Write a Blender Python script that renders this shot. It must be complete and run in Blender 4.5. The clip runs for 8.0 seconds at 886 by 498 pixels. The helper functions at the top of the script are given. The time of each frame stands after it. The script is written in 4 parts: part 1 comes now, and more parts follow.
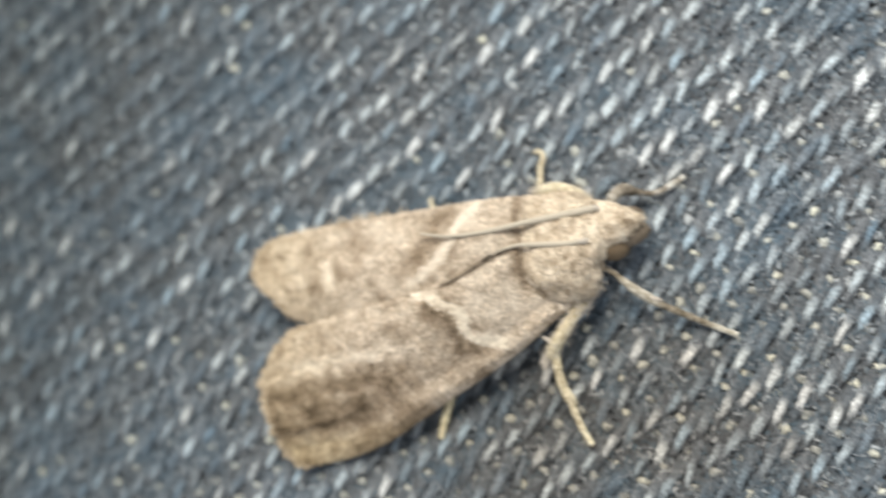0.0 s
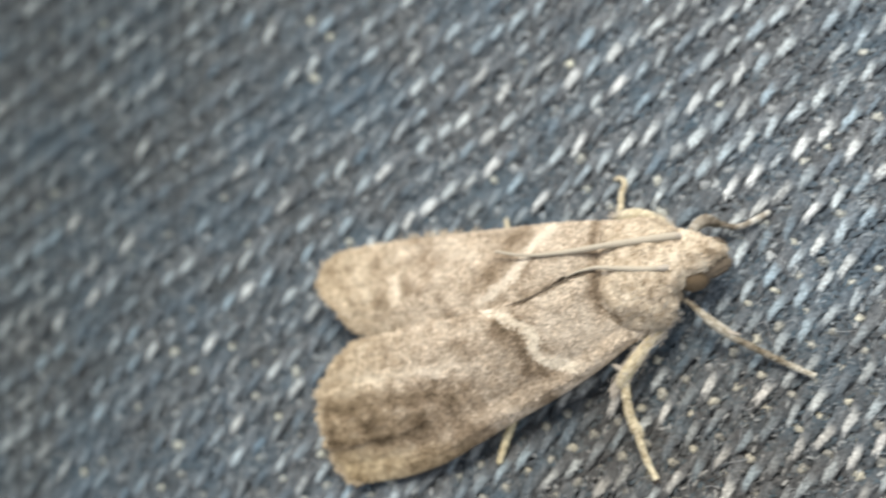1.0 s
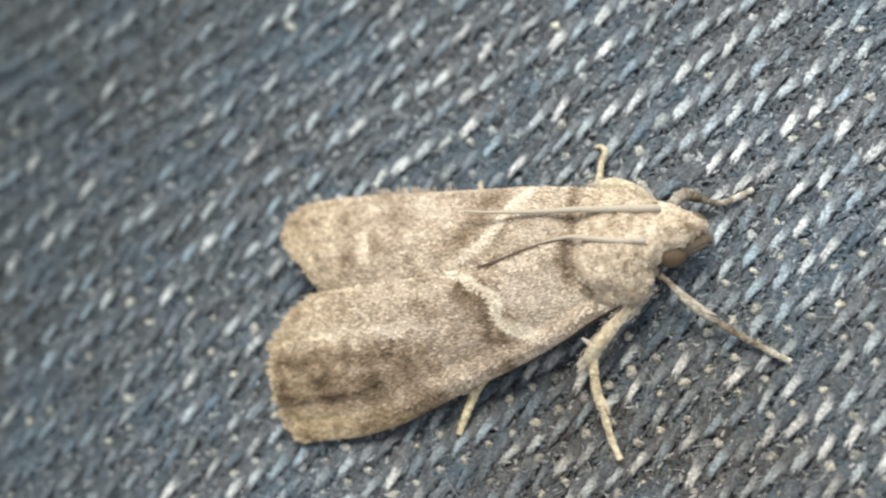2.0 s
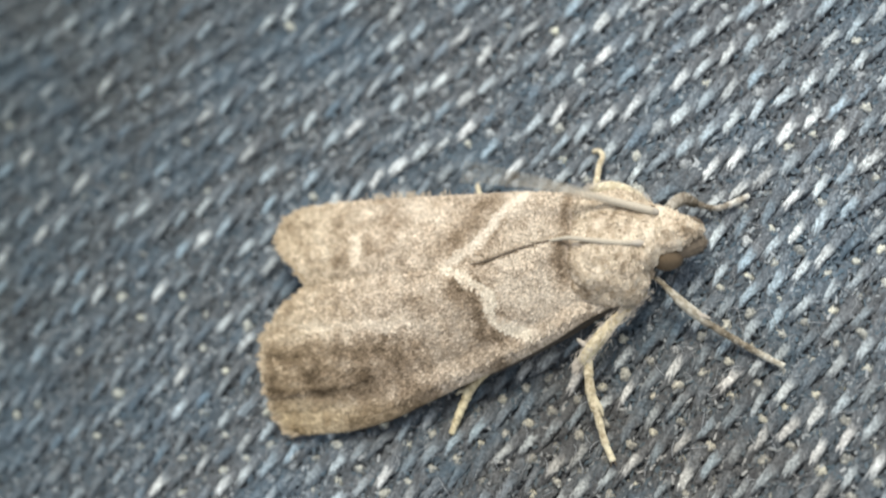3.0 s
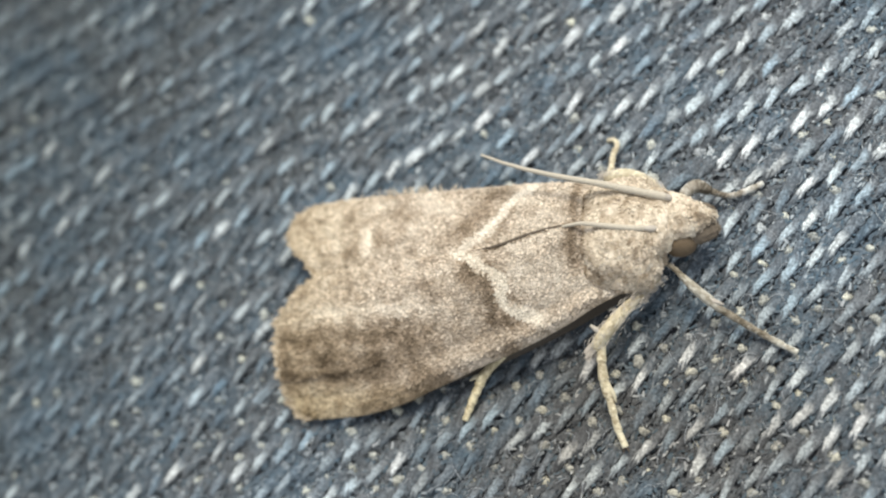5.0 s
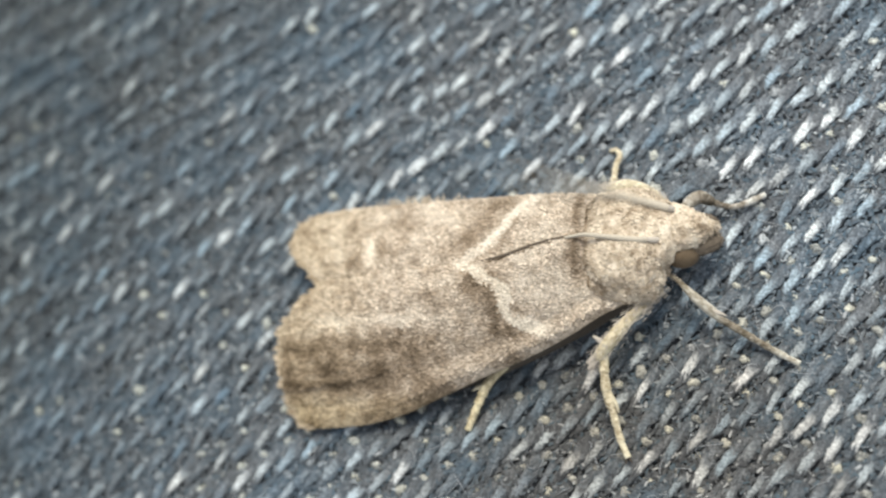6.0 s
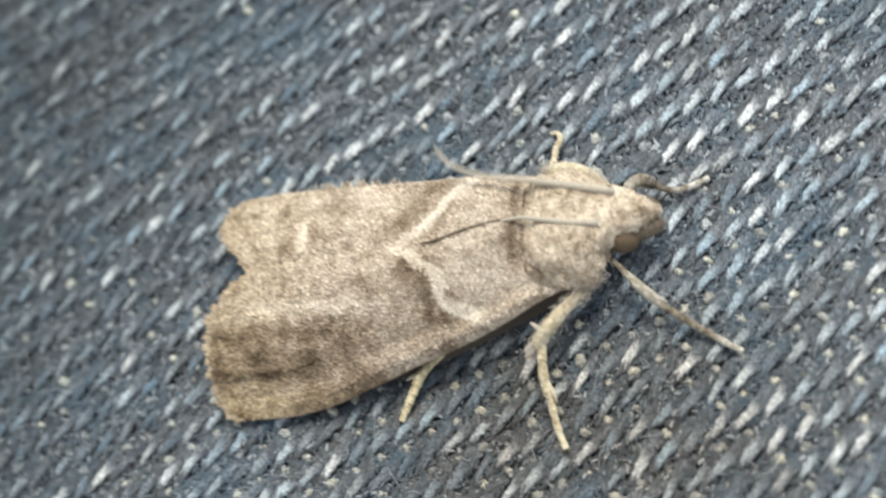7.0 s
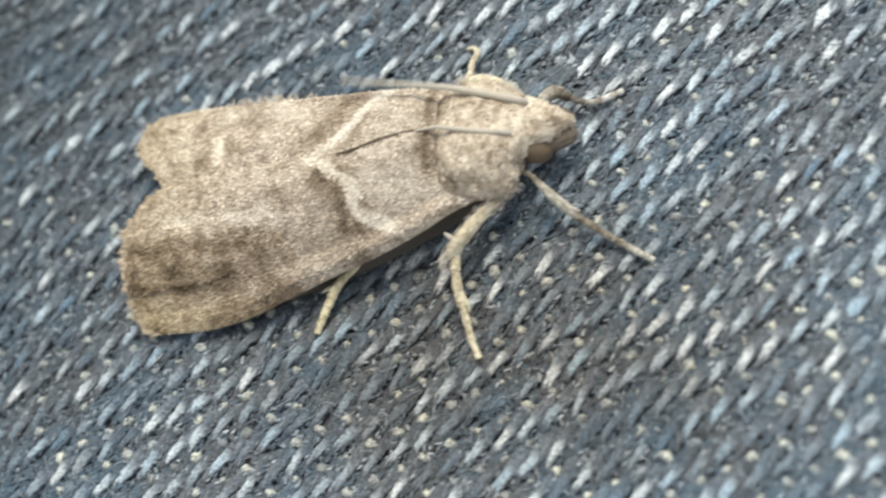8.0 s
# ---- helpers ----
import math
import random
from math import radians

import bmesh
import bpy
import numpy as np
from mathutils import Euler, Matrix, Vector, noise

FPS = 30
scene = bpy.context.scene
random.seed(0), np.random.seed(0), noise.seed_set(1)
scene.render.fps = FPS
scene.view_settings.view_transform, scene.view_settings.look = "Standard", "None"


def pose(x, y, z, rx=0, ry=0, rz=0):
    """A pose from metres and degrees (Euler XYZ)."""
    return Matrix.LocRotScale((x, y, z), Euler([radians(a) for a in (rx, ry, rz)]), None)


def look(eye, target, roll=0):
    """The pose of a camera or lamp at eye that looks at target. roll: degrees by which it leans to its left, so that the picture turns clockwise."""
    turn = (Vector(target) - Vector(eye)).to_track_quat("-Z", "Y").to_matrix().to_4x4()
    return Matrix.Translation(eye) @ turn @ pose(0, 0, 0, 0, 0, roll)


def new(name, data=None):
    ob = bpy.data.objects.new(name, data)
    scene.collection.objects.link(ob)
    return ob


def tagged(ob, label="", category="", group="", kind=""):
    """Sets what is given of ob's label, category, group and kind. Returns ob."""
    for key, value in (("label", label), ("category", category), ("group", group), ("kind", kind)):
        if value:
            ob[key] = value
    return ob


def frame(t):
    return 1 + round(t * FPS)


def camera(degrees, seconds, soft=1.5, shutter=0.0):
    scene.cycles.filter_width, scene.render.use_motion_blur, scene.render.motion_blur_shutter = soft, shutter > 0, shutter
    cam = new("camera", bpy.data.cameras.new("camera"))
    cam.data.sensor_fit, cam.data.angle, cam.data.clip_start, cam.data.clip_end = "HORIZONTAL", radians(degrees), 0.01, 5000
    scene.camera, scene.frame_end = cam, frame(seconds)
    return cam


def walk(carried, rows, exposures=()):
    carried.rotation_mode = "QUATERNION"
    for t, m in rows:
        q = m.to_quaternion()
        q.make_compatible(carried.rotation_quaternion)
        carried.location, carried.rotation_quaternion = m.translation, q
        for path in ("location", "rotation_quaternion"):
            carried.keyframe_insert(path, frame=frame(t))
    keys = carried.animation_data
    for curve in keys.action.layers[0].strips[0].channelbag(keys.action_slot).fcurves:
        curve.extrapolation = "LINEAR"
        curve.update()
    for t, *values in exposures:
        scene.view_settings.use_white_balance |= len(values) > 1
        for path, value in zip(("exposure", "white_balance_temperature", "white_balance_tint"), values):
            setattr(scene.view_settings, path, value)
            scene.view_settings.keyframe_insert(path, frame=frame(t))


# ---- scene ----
# Millimetres are used for all shapes below and turned into metres when a mesh is made.
MM = 0.001

# ---- camera ----
cam = camera(33.56, 8.0, soft=2.2, shutter=0.5)
cam.data.dof.use_dof = True
cam.data.dof.focus_distance = 0.0395
cam.data.dof.aperture_fstop = 42.0
PATH = [
    (0.0, 10.956, -7.314, 41.306, 7.633, 20.223, -6.812),
    (0.1, 10.358, -7.781, 41.414, 8.674, 20.231, -6.003),
    (0.2, 9.978, -7.905, 41.000, 8.741, 20.780, -5.680),
    (0.3, 9.018, -8.523, 40.842, 9.073, 21.016, -5.233),
    (0.4, 8.841, -8.483, 40.976, 8.960, 20.747, -5.049),
    (0.5, 9.126, -8.581, 40.758, 9.300, 20.457, -4.661),
    (0.7, 9.815, -8.966, 40.678, 11.021, 19.654, -3.565),
    (0.8, 9.560, -8.824, 40.798, 11.964, 19.852, -3.019),
    (0.9, 9.207, -8.862, 40.928, 12.650, 19.970, -2.476),
    (1.0, 8.931, -9.199, 40.719, 12.928, 20.189, -1.990),
    (1.2, 8.154, -9.218, 40.277, 12.464, 20.761, -1.106),
    (2.3, 8.720, -9.179, 38.964, 13.051, 17.712, 1.622),
    (2.5, 7.667, -9.826, 39.157, 12.946, 17.325, 1.962),
    (2.8, 7.639, -10.554, 39.144, 13.678, 17.092, 2.241),
    (3.0, 7.749, -10.082, 39.352, 14.440, 16.956, 2.090),
    (3.2, 7.746, -10.181, 39.400, 15.063, 17.027, 2.164),
    (3.5, 8.000, -11.000, 39.000, 15.377, 17.760, 2.419),
    (3.8, 7.609, -11.077, 38.978, 15.945, 17.846, 2.780),
    (4.0, 7.796, -10.772, 39.202, 15.910, 17.928, 2.701),
    (4.2, 7.836, -11.279, 39.226, 16.037, 17.905, 2.712),
    (5.3, 8.439, -11.382, 38.973, 15.847, 18.319, 2.778),
    (5.5, 8.108, -10.765, 39.194, 15.612, 17.599, 2.565),
    (5.8, 8.499, -10.562, 39.048, 15.511, 17.550, 2.577),
    (6.0, 8.191, -11.050, 39.261, 15.867, 18.066, 2.827),
    (6.2, 7.910, -11.110, 39.679, 16.087, 17.499, 2.891),
    (6.5, 7.743, -12.186, 39.085, 16.521, 17.230, 3.384),
    (6.8, 7.767, -11.612, 38.039, 16.462, 17.530, 3.194),
    (7.0, 8.779, -11.614, 37.410, 16.701, 17.051, 2.769),
    (7.2, 8.756, -11.860, 35.451, 15.759, 17.494, 2.957),
    (7.3, 8.885, -11.811, 35.701, 15.699, 17.235, 2.919),
    (7.5, 9.539, -12.271, 36.728, 15.812, 17.066, 2.716),
    (7.7, 9.510, -13.255, 36.526, 15.797, 16.515, 2.666),
    (8.0, 9.936, -13.563, 36.526, 16.209, 15.606, 2.502),
]
# exposure and white balance drift as the clip runs
BALANCE = [(0.0, 0.17, 6590, 10), (1.2, 0.17, 6560, 10), (2.5, 0.16, 6540, 9.5), (3.0, 0.16, 6400, 9), (4.0, 0.17, 6330, 8.5), (5.5, 0.17, 6370, 9), (6.5, 0.16, 6400, 9.5), (7.5, 0.15, 6340, 8.5), (8.0, 0.15, 6280, 8)]
walk(cam, [(t, pose(x * MM, y * MM, z * MM, rx, ry, rz)) for t, x, y, z, rx, ry, rz in PATH], BALANCE)

# ---- world and light ----
SUN_FROM = Vector((0.08, 0.52, 0.85)).normalized()
world = bpy.data.worlds.new("world")
scene.world = world
world.use_nodes = True
wt = world.node_tree
sky = wt.nodes.new("ShaderNodeTexSky")
sky.sky_type = "NISHITA"
sky.sun_disc = False
sky.sun_elevation = math.asin(SUN_FROM.z)
sky.sun_rotation = math.atan2(SUN_FROM.x, SUN_FROM.y)
# a hazy white sky
haze = wt.nodes.new("ShaderNodeHueSaturation")
haze.inputs["Saturation"].default_value = 0.16
wt.links.new(sky.outputs[0], haze.inputs["Color"])
wt.links.new(haze.outputs[0], wt.nodes["Background"].inputs[0])
wt.nodes["Background"].inputs[1].default_value = 0.15
sun_data = bpy.data.lights.new("sun", "SUN")
sun_data.energy = 2.88
sun_data.angle = radians(24)
sun_data.color = (1.0, 0.93, 0.80)
sun = new("sun", sun_data)
sun.matrix_world = look(SUN_FROM * 0.2, (0, 0, 0))


# ---- materials ----
def material(name, rough=0.8):
    m = bpy.data.materials.new(name)
    m.use_nodes = True
    nt = m.node_tree
    b = nt.nodes["Principled BSDF"]
    b.inputs["Roughness"].default_value = rough
    b.inputs["Specular IOR Level"].default_value = 0.25
    return m, nt, b


def node(nt, kind, **values):
    n = nt.nodes.new(kind)
    for key, value in values.items():
        n.inputs[key.replace("_", " ")].default_value = value
    return n


def math_node(nt, op, a, b):
    n = nt.nodes.new("ShaderNodeMath")
    n.operation = op
    for i, v in enumerate((a, b)):
        if isinstance(v, (int, float)):
            n.inputs[i].default_value = v
        else:
            nt.links.new(v, n.inputs[i])
    return n.outputs[0]


def ramp(nt, fac, stops, kind="LINEAR"):
    n = nt.nodes.new("ShaderNodeValToRGB")
    n.color_ramp.interpolation = kind
    els = n.color_ramp.elements
    while len(els) < len(stops):
        els.new(0.5)
    for e, (at, c) in zip(els, stops):
        e.position, e.color = at, (*c, 1)
    nt.links.new(fac, n.inputs[0])
    return n.outputs[0]


def mix(nt, fac, a, b, blend="MIX"):
    n = nt.nodes.new("ShaderNodeMix")
    n.data_type, n.blend_type = "RGBA", blend
    for i, v in ((0, fac), (6, a), (7, b)):
        if isinstance(v, (int, float)):
            n.inputs[i].default_value = v
        elif isinstance(v, tuple):
            n.inputs[i].default_value = (*v, 1)
        else:
            nt.links.new(v, n.inputs[i])
    return n.outputs[2]


def bump(nt, b, height, strength, distance):
    n = node(nt, "ShaderNodeBump", Strength=strength, Distance=distance)
    nt.links.new(height, n.inputs["Height"])
    nt.links.new(n.outputs[0], b.inputs["Normal"])


def per_piece(nt):
    """One random number for each yarn, whether it is an object or an island of one."""
    a = nt.nodes.new("ShaderNodeObjectInfo").outputs["Random"]
    g = nt.nodes.new("ShaderNodeNewGeometry").outputs["Random Per Island"]
    return math_node(nt, "FRACT", math_node(nt, "ADD", a, g), 0.0)


def place_coords(nt):
    return nt.nodes.new("ShaderNodeNewGeometry").outputs["Position"]


def noise_tex(nt, vector, scale, detail=3.0, rough=0.6):
    n = node(nt, "ShaderNodeTexNoise", Scale=scale, Detail=detail, Roughness=rough)
    nt.links.new(vector, n.inputs["Vector"])
    return n.outputs[0]


def fibre_streaks(nt, rnd, along, across):
    """Fibres that run along a yarn with a slight twist, from its UV map."""
    uv = nt.nodes.new("ShaderNodeUVMap").outputs[0]
    sep = nt.nodes.new("ShaderNodeSeparateXYZ")
    nt.links.new(uv, sep.inputs[0])
    com = nt.nodes.new("ShaderNodeCombineXYZ")
    nt.links.new(math_node(nt, "MULTIPLY", sep.outputs[0], along), com.inputs[0])
    twist = math_node(nt, "ADD", sep.outputs[1], math_node(nt, "MULTIPLY", sep.outputs[0], 0.9))
    nt.links.new(math_node(nt, "MULTIPLY", twist, across), com.inputs[1])
    nt.links.new(math_node(nt, "MULTIPLY", rnd, 57.0), com.inputs[2])
    return noise_tex(nt, com.outputs[0], 1.0, 4.0, 0.65)


def browned_shade(nt, colour, patch):
    """A browner patch of uneven outline; shade beside the moth put into the colour."""
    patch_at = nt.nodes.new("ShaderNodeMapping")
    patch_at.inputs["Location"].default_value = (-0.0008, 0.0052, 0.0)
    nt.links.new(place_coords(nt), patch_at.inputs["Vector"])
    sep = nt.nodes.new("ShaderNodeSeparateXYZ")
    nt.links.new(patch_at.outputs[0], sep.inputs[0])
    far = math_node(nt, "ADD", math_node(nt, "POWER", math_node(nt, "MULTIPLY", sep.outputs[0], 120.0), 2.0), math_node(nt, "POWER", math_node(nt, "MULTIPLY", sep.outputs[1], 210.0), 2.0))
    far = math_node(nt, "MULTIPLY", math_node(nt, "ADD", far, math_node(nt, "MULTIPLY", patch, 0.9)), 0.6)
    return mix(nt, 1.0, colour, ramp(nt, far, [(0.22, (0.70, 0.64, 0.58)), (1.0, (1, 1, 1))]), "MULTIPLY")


def side_falloff(nt, colour, patch):
    """Light falling off to one side, put into the cloth's colour, which is bluer there."""
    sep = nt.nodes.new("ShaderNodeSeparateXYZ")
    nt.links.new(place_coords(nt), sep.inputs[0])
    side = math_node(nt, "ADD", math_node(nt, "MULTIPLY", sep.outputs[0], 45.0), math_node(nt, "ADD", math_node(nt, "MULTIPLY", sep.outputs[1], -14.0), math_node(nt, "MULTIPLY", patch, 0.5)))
    falloff = ramp(nt, math_node(nt, "ADD", side, 0.66), [(0.0, (0.465, 0.51, 0.525)), (0.55, (0.825, 0.87, 0.895)), (1.0, (0.94, 0.985, 1.01))])
    return mix(nt, 1.0, colour, falloff, "MULTIPLY")


def yarn_material(name, stops, wear, wear_colour, blue=0.5, crest=None):
    """Cotton yarn with fibre streaks. crest: colours of the abraded back of a float, and how far the dye is gone there."""
    m, nt, b = material(name, 0.9)
    rnd = per_piece(nt)
    streak = fibre_streaks(nt, rnd, 3.2, 7.0)
    colour = ramp(nt, rnd, stops)
    patch = noise_tex(nt, place_coords(nt), 260.0, 2.0)
    tinge = math_node(nt, "ADD", math_node(nt, "MULTIPLY", patch, 0.6), math_node(nt, "MULTIPLY", noise_tex(nt, place_coords(nt), 1100.0, 2.0), 0.4))
    colour = mix(nt, ramp(nt, tinge, [(0.44, (0, 0, 0)), (0.60, (blue, blue, blue))]), colour, (0.095, 0.165, 0.23))
    worn = ramp(nt, streak, [(0.46, (0, 0, 0)), (0.70, (wear, wear, wear))])
    colour = mix(nt, worn, colour, wear_colour)
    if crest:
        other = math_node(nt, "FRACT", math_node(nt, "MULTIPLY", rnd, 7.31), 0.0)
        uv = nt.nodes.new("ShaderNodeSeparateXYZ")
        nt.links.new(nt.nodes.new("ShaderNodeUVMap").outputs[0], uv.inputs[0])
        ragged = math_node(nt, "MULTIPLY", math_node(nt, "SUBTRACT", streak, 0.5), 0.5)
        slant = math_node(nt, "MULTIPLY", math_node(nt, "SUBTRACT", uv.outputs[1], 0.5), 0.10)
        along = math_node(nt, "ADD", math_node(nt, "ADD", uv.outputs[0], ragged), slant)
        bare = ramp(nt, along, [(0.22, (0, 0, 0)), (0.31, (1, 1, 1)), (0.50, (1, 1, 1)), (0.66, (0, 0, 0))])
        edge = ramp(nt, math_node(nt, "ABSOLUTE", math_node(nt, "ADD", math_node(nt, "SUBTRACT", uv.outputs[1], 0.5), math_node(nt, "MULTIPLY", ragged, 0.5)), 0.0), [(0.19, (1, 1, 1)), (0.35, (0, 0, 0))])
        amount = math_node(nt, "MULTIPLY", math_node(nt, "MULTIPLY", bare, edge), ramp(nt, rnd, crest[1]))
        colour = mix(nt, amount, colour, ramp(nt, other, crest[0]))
    pill = noise_tex(nt, place_coords(nt), 12000.0, 2.0, 0.7)
    colour = mix(nt, 1.0, colour, ramp(nt, pill, [(0.36, (0.62, 0.62, 0.63)), (0.64, (1.42, 1.42, 1.42))]), "MULTIPLY")
    shade = ramp(nt, streak, [(0.28, (0.70, 0.70, 0.72)), (0.58, (1.10, 1.10, 1.10))])
    colour = mix(nt, 1.0, colour, shade, "MULTIPLY")
    colour = side_falloff(nt, colour, patch)
    colour = browned_shade(nt, colour, patch)
    nt.links.new(colour, b.inputs["Base Color"])
    b.inputs["Sheen Weight"].default_value = 0.15
    bump(nt, b, math_node(nt, "ADD", streak, pill), 0.8, 0.00005)
    return m


GREYS = [(0.0, (0.112, 0.118, 0.126)), (0.5, (0.135, 0.142, 0.151)), (0.85, (0.156, 0.164, 0.174)), (1.0, (0.19, 0.20, 0.21))]
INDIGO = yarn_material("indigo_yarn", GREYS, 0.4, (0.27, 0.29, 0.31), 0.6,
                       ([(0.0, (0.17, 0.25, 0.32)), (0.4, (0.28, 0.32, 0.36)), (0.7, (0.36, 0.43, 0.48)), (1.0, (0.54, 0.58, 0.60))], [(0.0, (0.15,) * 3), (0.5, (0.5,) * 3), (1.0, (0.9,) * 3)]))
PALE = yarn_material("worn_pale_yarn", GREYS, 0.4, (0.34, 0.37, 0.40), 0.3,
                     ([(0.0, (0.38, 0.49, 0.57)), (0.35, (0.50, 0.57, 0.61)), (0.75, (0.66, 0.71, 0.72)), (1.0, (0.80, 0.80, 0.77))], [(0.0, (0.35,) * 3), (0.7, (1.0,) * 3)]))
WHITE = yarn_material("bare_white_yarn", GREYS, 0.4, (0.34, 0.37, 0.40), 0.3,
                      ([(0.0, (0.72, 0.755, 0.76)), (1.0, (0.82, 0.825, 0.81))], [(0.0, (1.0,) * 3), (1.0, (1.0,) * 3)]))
DYES = [INDIGO, PALE, WHITE]
# inner weft, its colour darkened for the shade in the weave's gaps
DEEP = yarn_material("shaded_inner_yarn", [(0.0, (0.108, 0.114, 0.123)), (0.6, (0.14, 0.148, 0.158)), (1.0, (0.178, 0.187, 0.197))], 0.2, (0.19, 0.20, 0.21), 0.2)
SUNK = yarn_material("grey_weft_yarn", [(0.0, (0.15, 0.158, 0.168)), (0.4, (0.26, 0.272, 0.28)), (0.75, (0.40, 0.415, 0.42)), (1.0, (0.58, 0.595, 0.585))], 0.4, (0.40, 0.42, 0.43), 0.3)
WEFT = yarn_material("undyed_weft_yarn", [(0.0, (0.26, 0.265, 0.25)), (0.4, (0.50, 0.50, 0.45)), (0.7, (0.64, 0.63, 0.54)), (1.0, (0.76, 0.74, 0.60))], 0.5, (0.72, 0.71, 0.62), 0.05)


def plain_material(name, colour, low, scale, rough=0.85, bump_size=0.00003):
    m, nt, b = material(name, rough)
    n = noise_tex(nt, place_coords(nt), scale, 4.0)
    nt.links.new(mix(nt, n, tuple(c * low for c in colour), colour), b.inputs["Base Color"])
    bump(nt, b, n, 0.7, bump_size)
    return m


BACKING = plain_material("dark_cloth_ground", (0.11, 0.118, 0.13), 0.6, 3000.0)


def ends_material():
    m, nt, b = material("frayed_cotton", 0.9)
    rnd = per_piece(nt)
    colour = ramp(nt, rnd, [(0.0, (0.085, 0.09, 0.098)), (0.35, (0.13, 0.137, 0.147)), (0.62, (0.165, 0.173, 0.183)), (0.68, (0.10, 0.142, 0.178)), (0.80, (0.15, 0.18, 0.205)), (0.90, (0.26, 0.28, 0.295)), (1.0, (0.60, 0.62, 0.63))])
    patch = noise_tex(nt, place_coords(nt), 260.0, 2.0)
    colour = mix(nt, ramp(nt, patch, [(0.42, (0, 0, 0)), (0.62, (0.4, 0.4, 0.4))]), colour, (0.10, 0.17, 0.235))
    nt.links.new(browned_shade(nt, side_falloff(nt, colour, patch), patch), b.inputs["Base Color"])
    return m


ENDS = ends_material()
LINT = plain_material("loose_cotton_fibre", (0.58, 0.61, 0.63), 0.7, 900.0)


def scale_material(name, spread=0.55, grain=15000.0):
    """Moth scales: the pigment of each place, broken up scale by scale."""
    m, nt, b = material(name, 0.75)
    att = nt.nodes.new("ShaderNodeAttribute")
    att.attribute_name = "pigment"
    island = nt.nodes.new("ShaderNodeNewGeometry").outputs["Random Per Island"]
    cell = node(nt, "ShaderNodeTexVoronoi", Scale=grain)
    nt.links.new(place_coords(nt), cell.inputs["Vector"])
    sep = nt.nodes.new("ShaderNodeSeparateXYZ")
    nt.links.new(cell.outputs["Color"], sep.inputs[0])
    grit = math_node(nt, "FRACT", math_node(nt, "ADD", sep.outputs[0], island), 0.0)
    lo, hi = 1.0 - spread, 1.0 + spread * 0.75
    tone = ramp(nt, grit, [(0.0, (lo, lo * 0.97, lo * 0.92)), (0.5, (1, 1, 1)), (1.0, (hi, hi, hi * 1.02))])
    nt.links.new(mix(nt, 1.0, att.outputs["Color"], tone, "MULTIPLY"), b.inputs["Base Color"])
    b.inputs["Specular IOR Level"].default_value = 0.06
    bump(nt, b, cell.outputs["Distance"], 0.5, 0.00003)
    return m


SCALES = scale_material("moth_scales", 0.34)
FUR = scale_material("moth_hair_scales", 0.28, 9000.0)
LEG = plain_material("pale_leg_scales", (0.72, 0.65, 0.47), 0.65, 9000.0, 0.7)
TUFT = plain_material("cream_tuft_scales", (0.53, 0.485, 0.42), 0.82, 7000.0, 0.8)
FLAGELLUM = plain_material("antenna_surface", (0.60, 0.545, 0.445), 0.7, 12000.0, 0.6)
EYE = plain_material("brown_compound_eye", (0.19, 0.14, 0.088), 0.5, 16000.0, 0.45, 0.00001)
SNOUT = plain_material("brown_snout_scales", (0.21, 0.172, 0.13), 0.5, 9000.0, 0.8)
# colour of the skirts, dark as the shade beneath the wing edges
GAP_SHADE = plain_material("under_wing_shade", (0.12, 0.10, 0.08), 0.5, 9000.0, 0.85)
PALP = plain_material("dark_palp_scales", (0.135, 0.108, 0.082), 0.5, 9000.0, 0.8)
BELLY = plain_material("abdomen_scales", (0.30, 0.24, 0.17), 0.5, 6000.0, 0.85)


# ---- mesh helpers ----
def mesh_of(name, verts, faces, mats, smooth=True, index=None, uv=None, colours=None):
    me = bpy.data.meshes.new(name)
    me.from_pydata([tuple(v) for v in np.asarray(verts, float) * MM], [], [tuple(int(i) for i in f) for f in faces])
    for m in mats:
        me.materials.append(m)
    if smooth:
        me.polygons.foreach_set("use_smooth", [True] * len(me.polygons))
    if index is not None:
        me.polygons.foreach_set("material_index", np.asarray(index, np.int32))
    loops = np.empty(len(me.loops), np.int32)
    me.loops.foreach_get("vertex_index", loops)
    if uv is not None:
        me.uv_layers.new(name="UVMap").data.foreach_set("uv", np.asarray(uv, np.float32)[loops].ravel())
    if colours is not None:
        col = me.color_attributes.new("pigment", "FLOAT_COLOR", "POINT")
        col.data.foreach_set("color", np.c_[np.asarray(colours), np.ones(len(colours))].astype(np.float32).ravel())
    me.update()
    return me


def part(name, me, parent, label="", kind=""):
    ob = new(name, me)
    ob.parent = parent
    return tagged(ob, label=label, kind=kind)


def spline(points, n):
    """A smooth curve through control points, n samples evenly spaced along it."""
    p = np.asarray(points, float)
    p = np.vstack([2 * p[0] - p[1], p, 2 * p[-1] - p[-2]])
    out = []
    for i in range(1, len(p) - 2):
        for u in np.linspace(0, 1, 24, endpoint=False):
            a, b, c, d = p[i - 1:i + 3]
            out.append(0.5 * (2 * b + (c - a) * u + (2 * a - 5 * b + 4 * c - d) * u * u + (3 * b - a - 3 * c + d) * u ** 3))
    out = np.array(out + [p[-2]])
    step = np.r_[0, np.cumsum(np.linalg.norm(np.diff(out, axis=0), axis=1))]
    s = np.linspace(0, step[-1], n)
    return np.stack([np.interp(s, step, out[:, k]) for k in range(out.shape[1])], 1)


